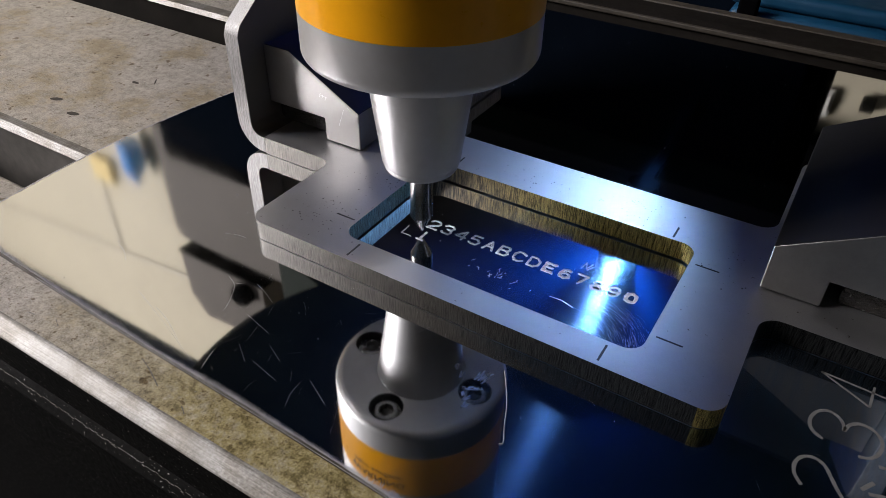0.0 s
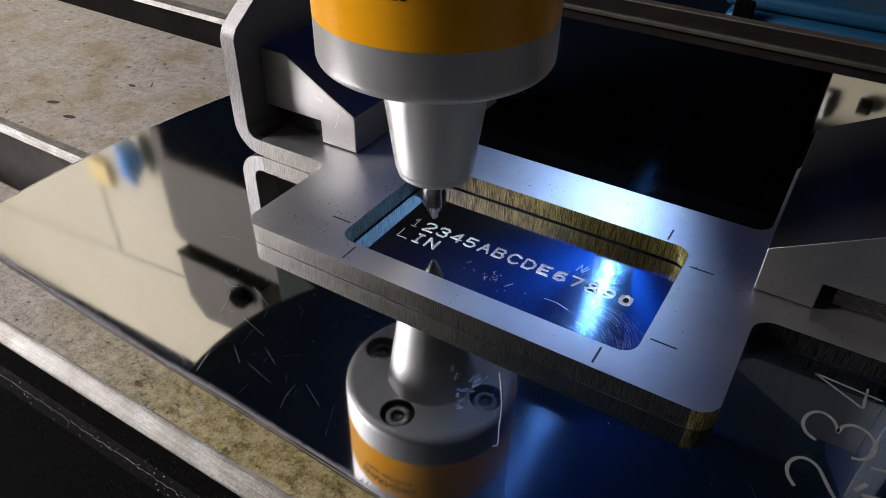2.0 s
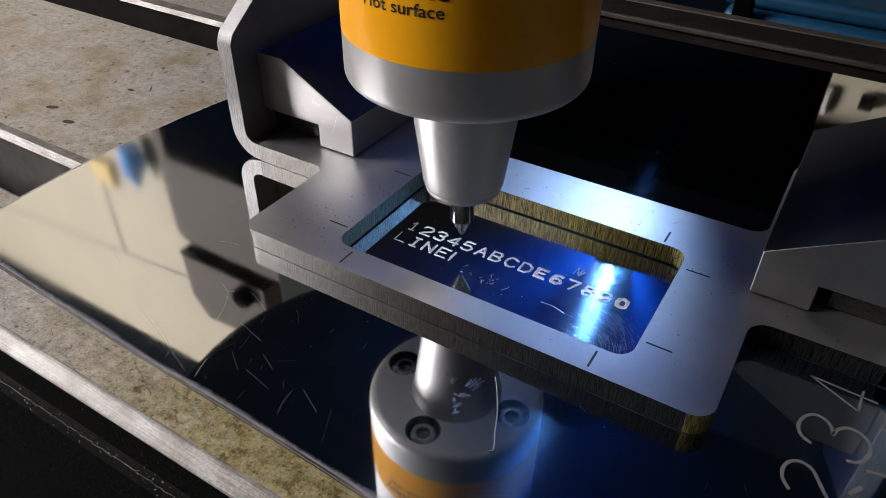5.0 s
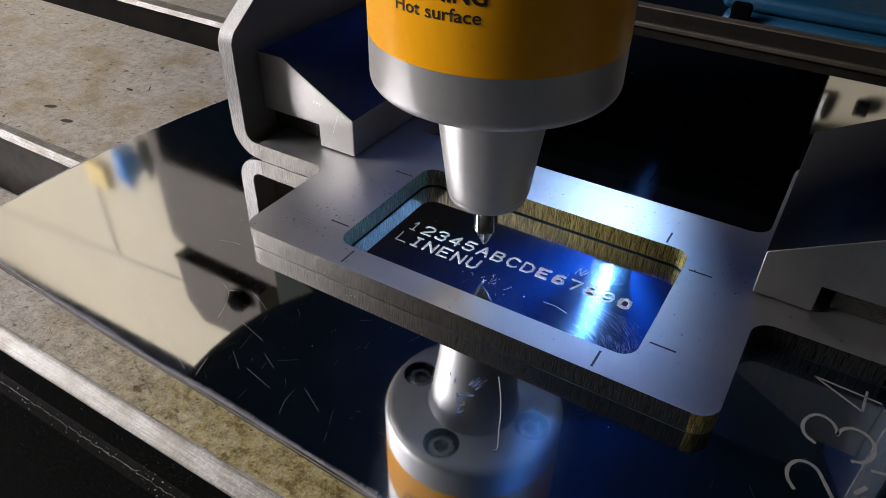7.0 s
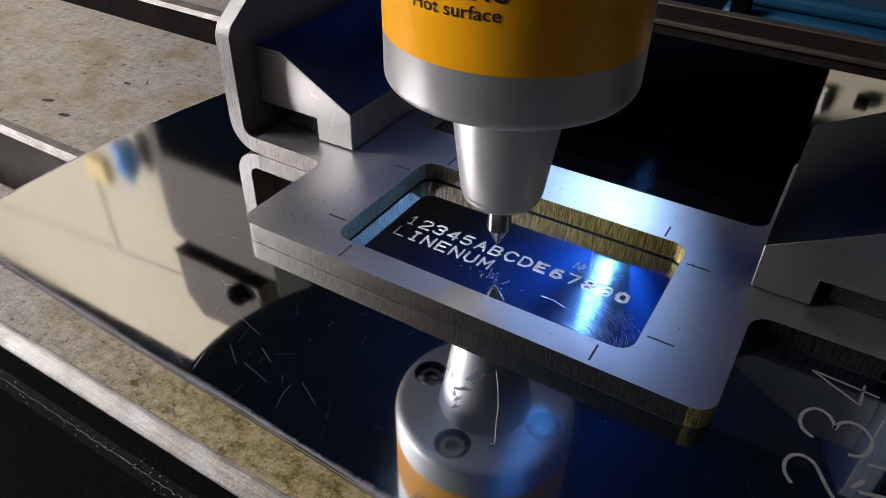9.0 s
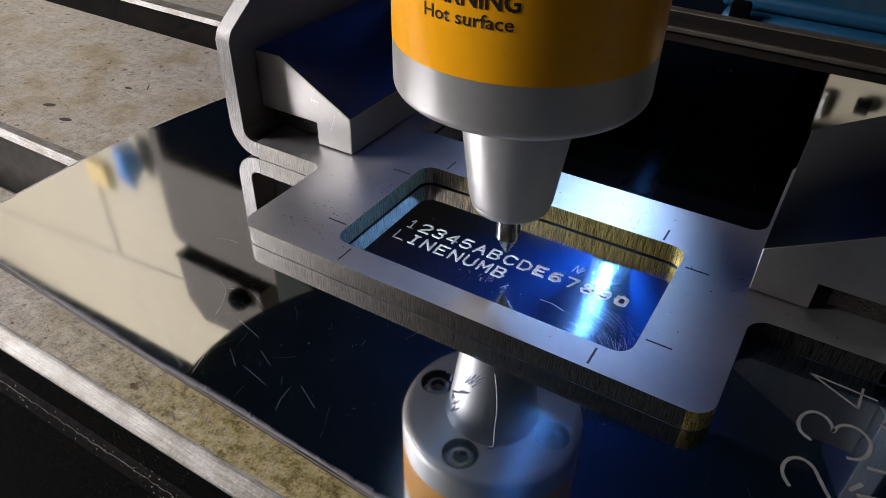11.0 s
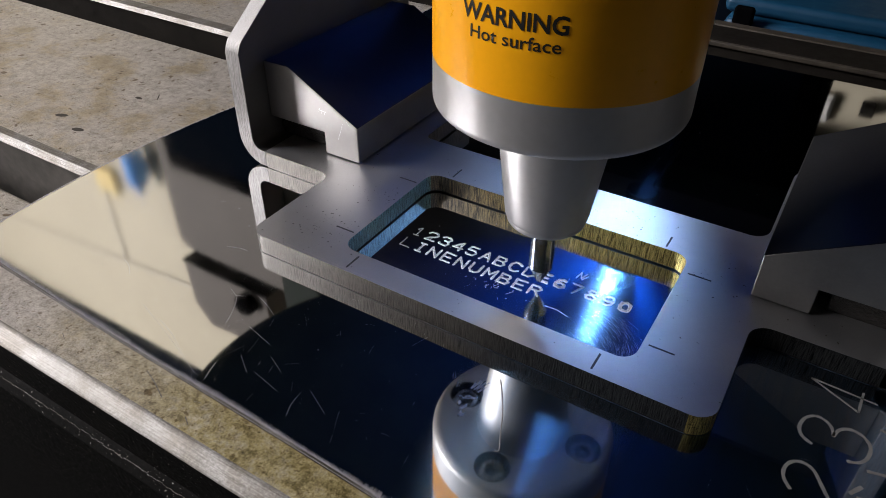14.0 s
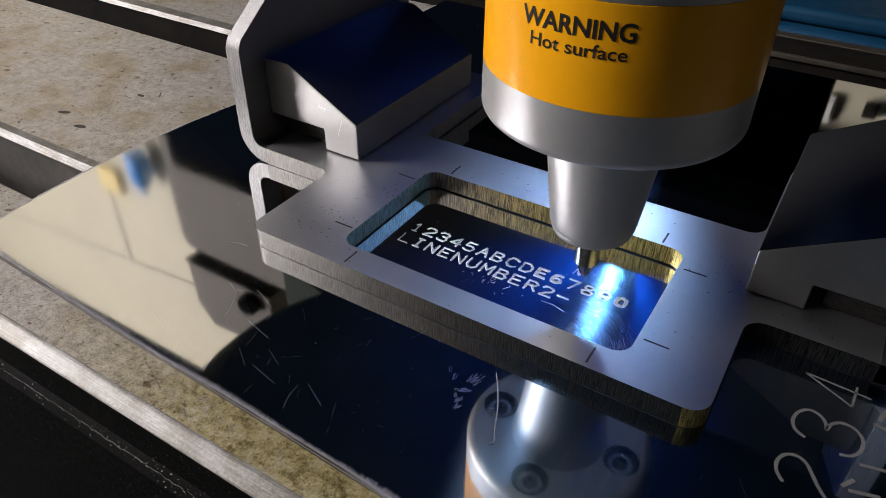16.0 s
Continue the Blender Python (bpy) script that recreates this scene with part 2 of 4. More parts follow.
BURR = plain("pale_burr_fringe", (0.50, 0.49, 0.52), 0.6, 0.0, 2500, 0.02, 0.25)
BOUNCE_PLATE = plain("bounce_plate_grey", (0.04, 0.04, 0.042), 0.6, 0, 300, 0.02)
BLACK = plain("black_powder_coat", (0.0022, 0.0022, 0.0026), 0.75, 0, 1500, 0.02, spec=0.0)
BIN_BLUE = plain("dull_blue_plastic", (0.003, 0.050, 0.11), 0.5, 0, 200, 0.05)
BEIGE = plain("beige_wall_paint", (0.51, 0.46, 0.34), 0.7, 0, 40, 0.3, 0.10)
CONDUIT = plain("beige_grey_conduit", (0.47, 0.43, 0.34), 0.5, 0, 90, 0.05)
NAVY = plain("dark_navy_enamel", (0.003, 0.005, 0.009), 0.8, 0, 60, 0.05, 0.3, spec=0.0)
HOUSING = plain("dark_teal_enamel", (0.021, 0.028, 0.022), 0.7, 0, 50, 0.05, 0.4, spec=0.03)
# near-black colour stands in for missing light on these room surfaces
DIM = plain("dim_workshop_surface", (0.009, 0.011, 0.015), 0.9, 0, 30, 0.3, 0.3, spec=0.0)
SOUTH = plain("grey_wall_paint", (0.07, 0.068, 0.066), 0.7, 0, 30, 0.3, 0.1)
GREY_CASE = plain("grey_enamel_case", (0.13, 0.118, 0.105), 0.6, 0, 60, 0.02, spec=0.08)
BLUE = plain("blue_plastic", (0.004, 0.24, 0.72), 0.4, 0, 200, 0.05)
STRAW = plain("straw_cardboard", (0.78, 0.60, 0.24), 0.7, 0, 150, 0.1)
FRAME_WHITE = plain("window_frame_paint", (0.75, 0.74, 0.70), 0.5, 0, 60, 0.1)


def glow(name, colour, strength):
    n = Nodes(name)
    return n.set(colour=(0.02, 0.02, 0.02), glow=colour, glow_strength=strength)


LED_GLOW = glow("led_lens_glow", (0.4, 0.6, 1.0), 30)
BLUE_GLOW = glow("blue_fill_lens_glow", (0.02, 0.06, 1.0), 12)
SKY_GLOW = glow("daylight_backdrop", (1.0, 0.95, 0.88), 6)


# ---- shapes ----
def finish(bm, name, mats, parent=None, label="", bevel=0.0, smooth=30):
    bmesh.ops.recalc_face_normals(bm, faces=bm.faces)
    me = bpy.data.meshes.new(name)
    bm.to_mesh(me)
    bm.free()
    for m in mats if isinstance(mats, (list, tuple)) else [mats]:
        me.materials.append(m)
    if smooth:
        me.shade_smooth()
        me.set_sharp_from_angle(angle=radians(smooth))
    ob = new(name, me)
    if bevel:
        mod = ob.modifiers.new("edge", "BEVEL")
        mod.width, mod.segments, mod.limit_method, mod.angle_limit = bevel * MM, 2, "ANGLE", radians(40)
        mod.harden_normals = True
    if parent:
        ob.parent = parent
    if label:
        ob["label"] = label
    return ob


def part(name, bm, material, parent, label="", bevel=0.0, smooth=30):
    return finish(bm, name, material, parent, label, bevel, smooth)


def thing(name, at, label, category, group="", kind=""):
    ob = new(name)
    ob.empty_display_size = 0.005
    ob.location = [a * MM for a in at]
    return tagged(ob, label, category, group, kind)


def box(x0, x1, y0, y1, z0, z1, bm=None):
    bm = bm or bmesh.new()
    r = bmesh.ops.create_cube(bm, size=1)
    for v in r["verts"]:
        v.co = Vector(((x0 + (v.co.x + 0.5) * (x1 - x0)) * MM, (y0 + (v.co.y + 0.5) * (y1 - y0)) * MM, (z0 + (v.co.z + 0.5) * (z1 - z0)) * MM))
    return bm


def rounded(points, n=7):
    """A closed outline from (x, y, radius) corners, with arcs in them."""
    out = []
    for i, (x, y, r) in enumerate(points):
        p = Vector((x, y))
        a = Vector(points[i - 1][:2]) - p
        b = Vector(points[(i + 1) % len(points)][:2]) - p
        if r <= 0:
            out.append((x, y))
            continue
        half = a.angle(b) / 2
        d = r / math.tan(half)
        s, e = p + a.normalized() * d, p + b.normalized() * d
        c = p + (a.normalized() + b.normalized()).normalized() * (r / math.sin(half))
        a0, a1 = math.atan2(s.y - c.y, s.x - c.x), math.atan2(e.y - c.y, e.x - c.x)
        da = (a1 - a0 + math.pi) % (2 * math.pi) - math.pi
        out += [(c.x + r * math.cos(a0 + da * k / n), c.y + r * math.sin(a0 + da * k / n)) for k in range(n + 1)]
    return out


def slab(loops, lo, hi, axis="z", side=0, cap=0):
    """A plate of thickness lo to hi with an outline and holes; axis: the way of its thickness."""
    bm = bmesh.new()
    edges = []
    for loop in loops:
        vs = [bm.verts.new((u * MM, v * MM, lo * MM)) for u, v in loop]
        edges += [bm.edges.new((vs[i - 1], vs[i])) for i in range(len(vs))]
    bmesh.ops.triangle_fill(bm, edges=edges, use_beauty=True)
    bmesh.ops.dissolve_limit(bm, angle_limit=0.01, verts=bm.verts, edges=bm.edges) if len(loops) == 1 else None
    base = list(bm.faces)
    for f in base:
        f.material_index = cap
    r = bmesh.ops.extrude_face_region(bm, geom=base)
    top = [g for g in r["geom"] if isinstance(g, bmesh.types.BMVert)]
    for v in top:
        v.co.z = hi * MM
    tops = {g for g in r["geom"] if isinstance(g, bmesh.types.BMFace)}
    for f in bm.faces:
        f.material_index = cap if f in tops or all(abs(v.co.z - lo * MM) < 1e-9 for v in f.verts) else side
    if axis == "y":
        for v in bm.verts:
            v.co = Vector((v.co.x, v.co.z, v.co.y))
    if axis == "x":
        for v in bm.verts:
            v.co = Vector((v.co.z, v.co.x, v.co.y))
    return bm


def lathe(profile, n=72, at=(0, 0)):
    """A turned body from (radius, height) pairs, closed where the radius is zero."""
    bm = bmesh.new()
    rings = []
    for r, z in profile:
        if r <= 1e-6:
            rings.append([bm.verts.new((at[0] * MM, at[1] * MM, z * MM))])
        else:
            rings.append([bm.verts.new(((at[0] + r * math.cos(2 * math.pi * k / n)) * MM, (at[1] + r * math.sin(2 * math.pi * k / n)) * MM, z * MM)) for k in range(n)])
    for a, b in zip(rings, rings[1:]):
        for k in range(n):
            q = [a[k % len(a)], a[(k + 1) % len(a)], b[(k + 1) % len(b)], b[k % len(b)]]
            q = list(dict.fromkeys(q))
            if len(q) > 2:
                bm.faces.new(q)
    return bm


def arc(cx, cy, r, a0, a1, n=6):
    return [(cx + r * math.cos(radians(a0 + (a1 - a0) * k / n)), cy + r * math.sin(radians(a0 + (a1 - a0) * k / n))) for k in range(n + 1)]


def ribbon(points, width, z=0.03, bm=None, rough=0.0):
    """A flat low line along plan points."""
    bm = bm or bmesh.new()
    last = None
    for i, (x, y) in enumerate(points):
        a, b = points[max(i - 1, 0)], points[min(i + 1, len(points) - 1)]
        d = Vector((b[0] - a[0], b[1] - a[1])).normalized()
        w = width / 2 * (1 + random.uniform(-rough, rough))
        s = Vector((-d.y, d.x)) * w
        pair = [bm.verts.new(((x + s.x) * MM, (y + s.y) * MM, z * MM)), bm.verts.new(((x - s.x) * MM, (y - s.y) * MM, z * MM))]
        if last:
            bm.faces.new((last[0], last[1], pair[1], pair[0]))
        last = pair
    return bm


def dense(points, step):
    out = []
    for (x0, y0), (x1, y1) in zip(points, points[1:]):
        n = max(1, round(math.hypot(x1 - x0, y1 - y0) / step))
        out += [(x0 + (x1 - x0) * k / n, y0 + (y1 - y0) * k / n) for k in range(n)]
    return out + [points[-1]]


# ---- room ----
def room():
    tagged(finish(box(-2100, 1600, 600, 640, -900, 1100), "wall_north", BEIGE), "beige painted workshop wall", "wall", kind="structure")
    # the upper wall is coloured near-black to look unlit
    tagged(finish(box(-2100, 1600, 604, 640, 1100, 2200), "wall_north_upper", DIM), "upper part of the workshop wall, its unlit look put into the colour", "wall", kind="structure")
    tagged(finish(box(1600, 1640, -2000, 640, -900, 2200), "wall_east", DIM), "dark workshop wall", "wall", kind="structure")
    tagged(finish(box(-2100, 1600, -2040, -2000, -900, 2200), "wall_south", SOUTH), "grey workshop wall", "wall", kind="structure")
    tagged(finish(box(-2100, 1640, -2040, 640, -940, -900), "floor", DIM), "dark concrete workshop floor", "floor", kind="structure")
    tagged(finish(box(-2100, 1640, -2040, 640, 2200, 2240), "ceiling", DIM), "dark workshop ceiling", "ceiling", kind="structure")
    hole = [(-1460, 710), (-540, 710), (-540, 1570), (-1460, 1570)]
    outer = [(-2040, -940), (640, -940), (640, 2240), (-2040, 2240)]
    tagged(finish(slab([outer, hole], -2140, -2100, "x"), "wall_west", BEIGE), "beige painted wall with a window opening", "wall", kind="structure")
    win = thing("window_1", (-2100, 0, 0), "bright workshop window in a pale frame", "window", kind="structure")
    part("window_frame", slab([[(-1460, 710), (-540, 710), (-540, 1570), (-1460, 1570)], [(-1430, 740), (-570, 740), (-570, 1540), (-1430, 1540)]], -34, -6, "x"), FRAME_WHITE, win)
    part("mullion", box(-30, -10, -1015, -985, 740, 1540), FRAME_WHITE, win)
    tagged(finish(box(-2420, -2400, -2400, 700, 200, 3000), "backdrop", SKY_GLOW), "bright overcast daylight outside the window", "sky", kind="structure")


def wall_things():
    c = thing("wall_cabinet", (-840, 600, 440), "grey enamel wall cabinet below a control box", "cabinet")
    part("body", slab([rounded([(0, 0, 3), (300, 0, 3), (300, 221, 3), (0, 221, 26)], 6)], -60, 0, "y"), GREY_CASE, c, bevel=2)
    part("door", slab([rounded([(5, 6, 3), (294, 6, 3), (294, 216, 3), (5, 216, 24)], 6)], -64, -60, "y"), GREY_CASE, c, bevel=1)
    c = thing("control_box", (-825, 600, 675), "grey control box with a round knob, its underside's shade put in as black", "control box")
    part("body", slab([rounded([(0, 4, 2), (190, 4, 2), (190, 128, 8), (34, 140, 6), (3, 98, 6)], 5)], -75, 0, "y"), GREY_CASE, c, bevel=2)
    # the underside's shade, put in as a black plate
    part("base", box(-2, 192, -77, 0, 0, 4), BLACK, c, "black plate that stands for the underside's shade", bevel=1)
    k = lathe([(0, 0), (19, 0), (19, 14), (15, 20), (0, 20)], 32)
    bmesh.ops.rotate(k, verts=k.verts, matrix=Matrix.Rotation(radians(90), 3, "X"))
    bmesh.ops.translate(k, verts=k.verts, vec=(0.150, -0.075, 0.028))
    part("knob", k, BLACK, c, "round black knob")
    c = thing("blue_bottle", (-966, 572, 530), "blue plastic bottle hung on the wall", "bottle")
    part("body", lathe([(0, 0), (16, 0), (19, 4), (19, 56), (14, 66), (8, 70), (0, 70)], 32), BLUE, c)
    part("cap", lathe([(0, 70), (7, 70), (7, 80), (6, 82), (0, 82)], 24), BLUE, c)
    part("hanger", box(-3, 3, 14, 28, 30, 60), BLUE, c, bevel=0.8)
    c = thing("cardboard_box", (-1100, 600, 612), "straw coloured small carton fixed to the wall", "box")
    part("carton", box(-27, 30, -14, 0, 0, 46), STRAW, c, bevel=4)
    part("lid", box(-28, 31, -15, 0, 42, 52), STRAW, c, bevel=4)
    # added panel that keeps the wall dark in the sheet's reflection
    c = thing("dark_wall_panel", (430, 600, 225), "added dark panel over the beige wall", "board")
    part("panel", box(-520, 400, -30, 0, 0, 870), BLACK, c, bevel=3)
    c = thing("wall_switch", (49, 600, 184), "small rounded white switch on the beige wall", "switch")
    part("plate", box(-5, 6, -6, 0, 0, 26), FRAME_WHITE, c, bevel=2.5)
    part("rocker", box(-3, 4, -8, -6, 4, 20), FRAME_WHITE, c, bevel=1)
    c = thing("wall_socket", (82, 600, 184), "small dark socket on the beige wall", "socket")
    part("body", box(-6, 5, -8, 0, 0, 13), BLACK, c, bevel=1.5)
    part("flap", box(-5, 4, -9, -8, 1, 12), BLACK, c, bevel=1)
    c = thing("cable_trunking", (-1250, 598, 866), "flat beige-grey cable trunking along the beige wall", "trunking")
    b = box(-560, 400, -1.5, 2, -5, 5)
    bmesh.ops.rotate(b, verts=b.verts, matrix=Matrix.Rotation(radians(5.5), 3, "Y"))
    part("run", b, CONDUIT, c, bevel=0.6)
    part("branch", box(117, 126, -1.5, 2, -190, -12), CONDUIT, c, bevel=0.6)


# ---- machine table ----
def machine_table():
    t = thing("machine_table", (0, 0, 0), "worn cast iron machine table with T-slots", "machine table")
    Z = -1.05

    def bar(y0, y1, wall, name="table_land"):
        prof = [(y0, Z - 22), (y0, Z - 1.0), (y0 + 1.0, Z), (y1 - 1.0, Z), (y1, Z - 1.0), (y1, Z - 22)]
        b = slab([prof], -420, 420, "x")
        b.normal_update()
        for fc in b.faces:
            if abs(fc.normal.y) > 0.9:
                fc.material_index = 1
        part(name, b, [IRON, wall], t, bevel=0.25)

    prof = [(-41.2, Z - 22), (-41.2, Z - 1.3), (-41.0, Z - 1.05), (-39.3, Z - 0.26), (-38.95, Z - 0.08), (-38.5, Z), (-16.3, Z), (-15.3, Z - 1.0), (-15.3, Z - 22)]
    b = slab([prof], -420, 420, "x")
    bmesh.ops.recalc_face_normals(b, faces=b.faces)
    b.normal_update()
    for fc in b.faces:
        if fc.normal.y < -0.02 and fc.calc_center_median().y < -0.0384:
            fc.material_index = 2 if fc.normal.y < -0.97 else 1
    part("table_land", b, [STAINED, EDGE_IRON, OILY_SHADE], t, "oil stained front land")
    bar(-2.3, 56.5, SLOT_SHADE)
    bar(71.5, 126.0, REAR_SHADE)
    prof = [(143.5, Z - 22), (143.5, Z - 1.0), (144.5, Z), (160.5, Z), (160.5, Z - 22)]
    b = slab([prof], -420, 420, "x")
    part("rear_rail", b, REAR_SHADE, t, "rear rail coloured dark for the shade on it", bevel=0.25)
    part("rear_edge", box(-420, 420, 157.2, 161.4, Z - 1.4, Z + 0.5), BROWN, t, "dull brown rear edge", bevel=0.6)
    part("rail_edge", box(-420, 420, 142.6, 144.2, Z - 1.4, Z + 0.1), BROWN, t, "dull brown rail edge", bevel=0.4)
    part("slot_edge", slab([[(-3.3, Z - 1.2), (-2.2, Z + 0.12), (-0.3, Z + 0.12), (-0.3, Z - 0.1), (-2.3, Z - 0.3)]], -420, -62.5, "x"), EDGE_IRON, t, "bright worn slot edge")
    part("slot_edge", slab([[(70.8, Z - 1.2), (71.6, Z + 0.12), (75.5, Z + 0.12), (75.5, Z - 0.1), (71.9, Z - 0.3)]], -420, -40, "x"), EDGE_IRON, t, "bright worn slot edge")
    part("table_body", box(-420, 420, -41.3, 160, -90, Z - 21), OILY_SHADE, t)
    part("pedestal", box(-160, 160, 0, 140, -900, -89.5), OILY_SHADE, t, bevel=3)
    part("table_front", slab([[(-43, -80), (-43, -11.0), (-42.2, -9.8), (-41.3, -9.0), (-41.3, -2.6), (-40.8, -2.6), (-40.8, -80)]], -420, 420, "x"), OILY_SHADE, t, "oily table flank, its shade put into the black colour")
    # the ledge's glint, drawn as short pale strips
    bm = bmesh.new()
    for k in range(160):
        x = -52 + k * 0.62
        y = -42.2 + random.uniform(-0.12, 0.12)
        ribbon([(x, y), (x + 0.5, y + random.uniform(-0.08, 0.08))], random.uniform(0.05, 0.16), -9.7, bm)
    part("flank_glint", bm, EDGE_IRON, t, "thin pale line that draws the ledge's glint", smooth=0)
    # pale scrapes on the front land
    for pts in ([(-9.0, -33.7), (-6.4, -34.6), (-3.2, -36.0)], [(-10.2, -38.3), (-9.0, -38.2)], [(-26, -35.2), (-24.6, -35.9)], [(-31, -36.4), (-29.6, -36.2)], [(2.0, -36.6), (3.4, -37.4)]):
        part("scrape", ribbon(smooth_line(pts), 0.14, Z + 0.02, None, 0.4), EDGE_IRON, t, "pale scrape", smooth=0)
    # pits and scrapes in the top
    for x, y, l, w, a in ((-91.5, 10.6, 3.3, 1.5, 20), (-82.0, 8.0, 3.3, 1.5, 12), (-84, 26.5, 2.4, 1.0, 0), (-80.5, 29.5, 3.0, 0.35, -50), (-61.5, 22, 0.8, 0.6, 0), (-86, -1.0, 1.2, 0.3, 0)):
        b = lathe([(0, 0), (0.5, 0.0)], 14)
        for v in b.verts:
            q = v.co * (1 + 0.25 * math.sin(7 * math.atan2(v.co.y, v.co.x)))
            v.co = Vector((x * MM, y * MM, (Z + 0.02) * MM)) + Matrix.Rotation(radians(a), 3, "Z") @ Vector((q.x * l, q.y * w, 0))
        part("pit", b, PIT, t, "dark pit", smooth=0)
    return t


def behind_table():
    c = thing("machine_column", (-178, 252, 0), "tall dark machine column behind the table", "machine")
    part("body", box(-228, 231, 0, 160, -900, 230), BLACK, c, bevel=3)
    part("cover", box(-222, 223, -2, 0, -60, 214), NAVY, c, "dark navy cover plate", bevel=0.8)
    # added box that darkens the view past the table's rear edge
    c = thing("dark_backing_box", (380, 300, -900), "added dark box standing behind the table", "cabinet")
    part("body", box(-326, 320, -40, 200, 0, 865), BLACK, c, bevel=3)
    c = thing("blue_bin", (49, 215, -18), "blue plastic bin behind the machine table", "bin")
    part("body", box(-34, 40, -12, 20, -890, 6), BIN_BLUE, c, bevel=4)
    part("rim", box(-35, 41, -8, 21, 6, 12), BIN_BLUE, c, bevel=2.5)
    part("latch", box(-30, -23, -15, -12, -6, 11), BLACK, c, "black latch", bevel=1.2)


# ---- polished sheet ----
def near_edge(x):
    """The sheet's hand-cut near edge runs slightly askew."""
    return -32.45 - 0.036 * max(-62, min(x, 60)) + 0.12 * math.sin(x * 0.09)


def side_edge(y):
    return -62.0 + 2.5 * min(1.2, ((y - 2) / 31) ** 2)


def polished_plate():
    out = [(x, near_edge(x)) for x in range(-60, 121, 5)] + [(120, 128.6), (-59, 128.6)] + [(side_edge(y), y) for y in range(90, -31, -6)]
    bm = slab([out], -1.0, 0.0, "z", 1, 0)
    uv = bm.loops.layers.uv.new("plan")
    for f in bm.faces:
        for l in f.loops:
            l[uv].uv = (l.vert.co.x, l.vert.co.y)
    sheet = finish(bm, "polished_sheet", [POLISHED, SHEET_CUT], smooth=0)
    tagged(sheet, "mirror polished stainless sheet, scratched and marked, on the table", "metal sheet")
    # frayed film along the cut edges
    bm = bmesh.new()
    x = -62.0
    while x < 120:
        y0 = near_edge(x) + 0.04
        l = random.uniform(0.25, 1.0) * (0.8 + 0.2 * math.sin(x * 0.23)) * random.choice((0.5, 0.8, 1, 1))
        lean = random.gauss(0.03, 0.16)
        w = random.uniform(0.012, 0.03)
        z = random.uniform(0.02, 0.16)
        a = [bm.verts.new((px * MM, py * MM, pz * MM)) for px, py, pz in ((x, y0, 0.015), (x + w, y0, 0.015), (x + w + lean, y0 + l, z), (x + lean + w * 0.6, y0 + l * 0.9, z))]
        bm.faces.new(a)
        x += random.uniform(0.012, 0.03)
    x = -61.0
    while x < 100:
        w, y0, z = random.uniform(0.05, 0.14), near_edge(x) - 0.03, random.uniform(-0.42, -0.2)
        bm.faces.new([bm.verts.new((px * MM, py * MM, pz * MM)) for px, py, pz in ((x, y0, z), (x + w, y0, z + 0.05), (x + w, y0 + 0.03, 0.02), (x, y0 + 0.03, 0.02))])
        bm.faces.new([bm.verts.new((px * MM, py * MM, pz * MM)) for px, py, pz in ((x, y0 - 0.01, -0.62), (x + 0.22, y0 - 0.01, -0.62), (x + 0.22, y0 - 0.01, -0.5), (x, y0 - 0.01, -0.48))])
        x += random.uniform(0.16, 0.3)
    tagged(part("frayed_edge", bm, BURR, sheet, "pale frayed film and burr", smooth=0), kind="stuff")
    bm = bmesh.new()
    y = -30.0
    while y < 123:
        l = random.uniform(0.1, 0.45)
        w = random.uniform(0.1, 0.3)
        bm.faces.new([bm.verts.new((px * MM, py * MM, pz * MM)) for px, py, pz in ((side_edge(y) - 0.05, y, 0.02), (side_edge(y) - 0.05, y + w, 0.02), (side_edge(y) + l, y + w, 0.05), (side_edge(y) + l, y, 0.05))])
        y += random.uniform(0.1, 0.35)
    tagged(part("side_burr", bm, BURR, sheet, "pale side burr", smooth=0), kind="stuff")
    # hairline scratches
    bm = bmesh.new()
    for k in range(120):
        x, y = random.uniform(-55, 75), random.uniform(-31, 12)
        if k % 3 == 0:
            x, y = random.gauss(-4, 9), random.gauss(-22, 6)
        if k % 5 == 0:
            x, y = random.uniform(-20, 35), random.uniform(-31, -8)
        a = radians(random.choice((95, 120, 125, 70, 20)) + random.gauss(0, 12))
        l = random.choice((0.3, 0.4, 0.5, 0.6, 0.8, 1.2, 1.6, 3.0))
        bend = random.uniform(-0.25, 0.25)
        pts = [(x + l * s * math.cos(a + bend * s), y + l * s * math.sin(a + bend * s)) for s in (0, 0.25, 0.5, 0.75, 1)]
        ribbon(pts, random.uniform(0.005, 0.011), 0.012, bm)
    tagged(part("scratches", bm, SCRATCH, sheet, "fine hairline scratches", smooth=0), kind="stuff")
    # dust
    bm = bmesh.new()
    for k in range(260):
        x, y = random.uniform(-40, 60), random.uniform(-30, 118)
        r = random.choice((0.03, 0.04, 0.05, 0.09))
        bmesh.ops.create_icosphere(bm, subdivisions=1, radius=r * MM, matrix=Matrix.Translation((x * MM, y * MM, r * 0.6 * MM)))
    tagged(part("dust", bm, FIBRE, sheet, "pale dust specks", smooth=0), kind="stuff")
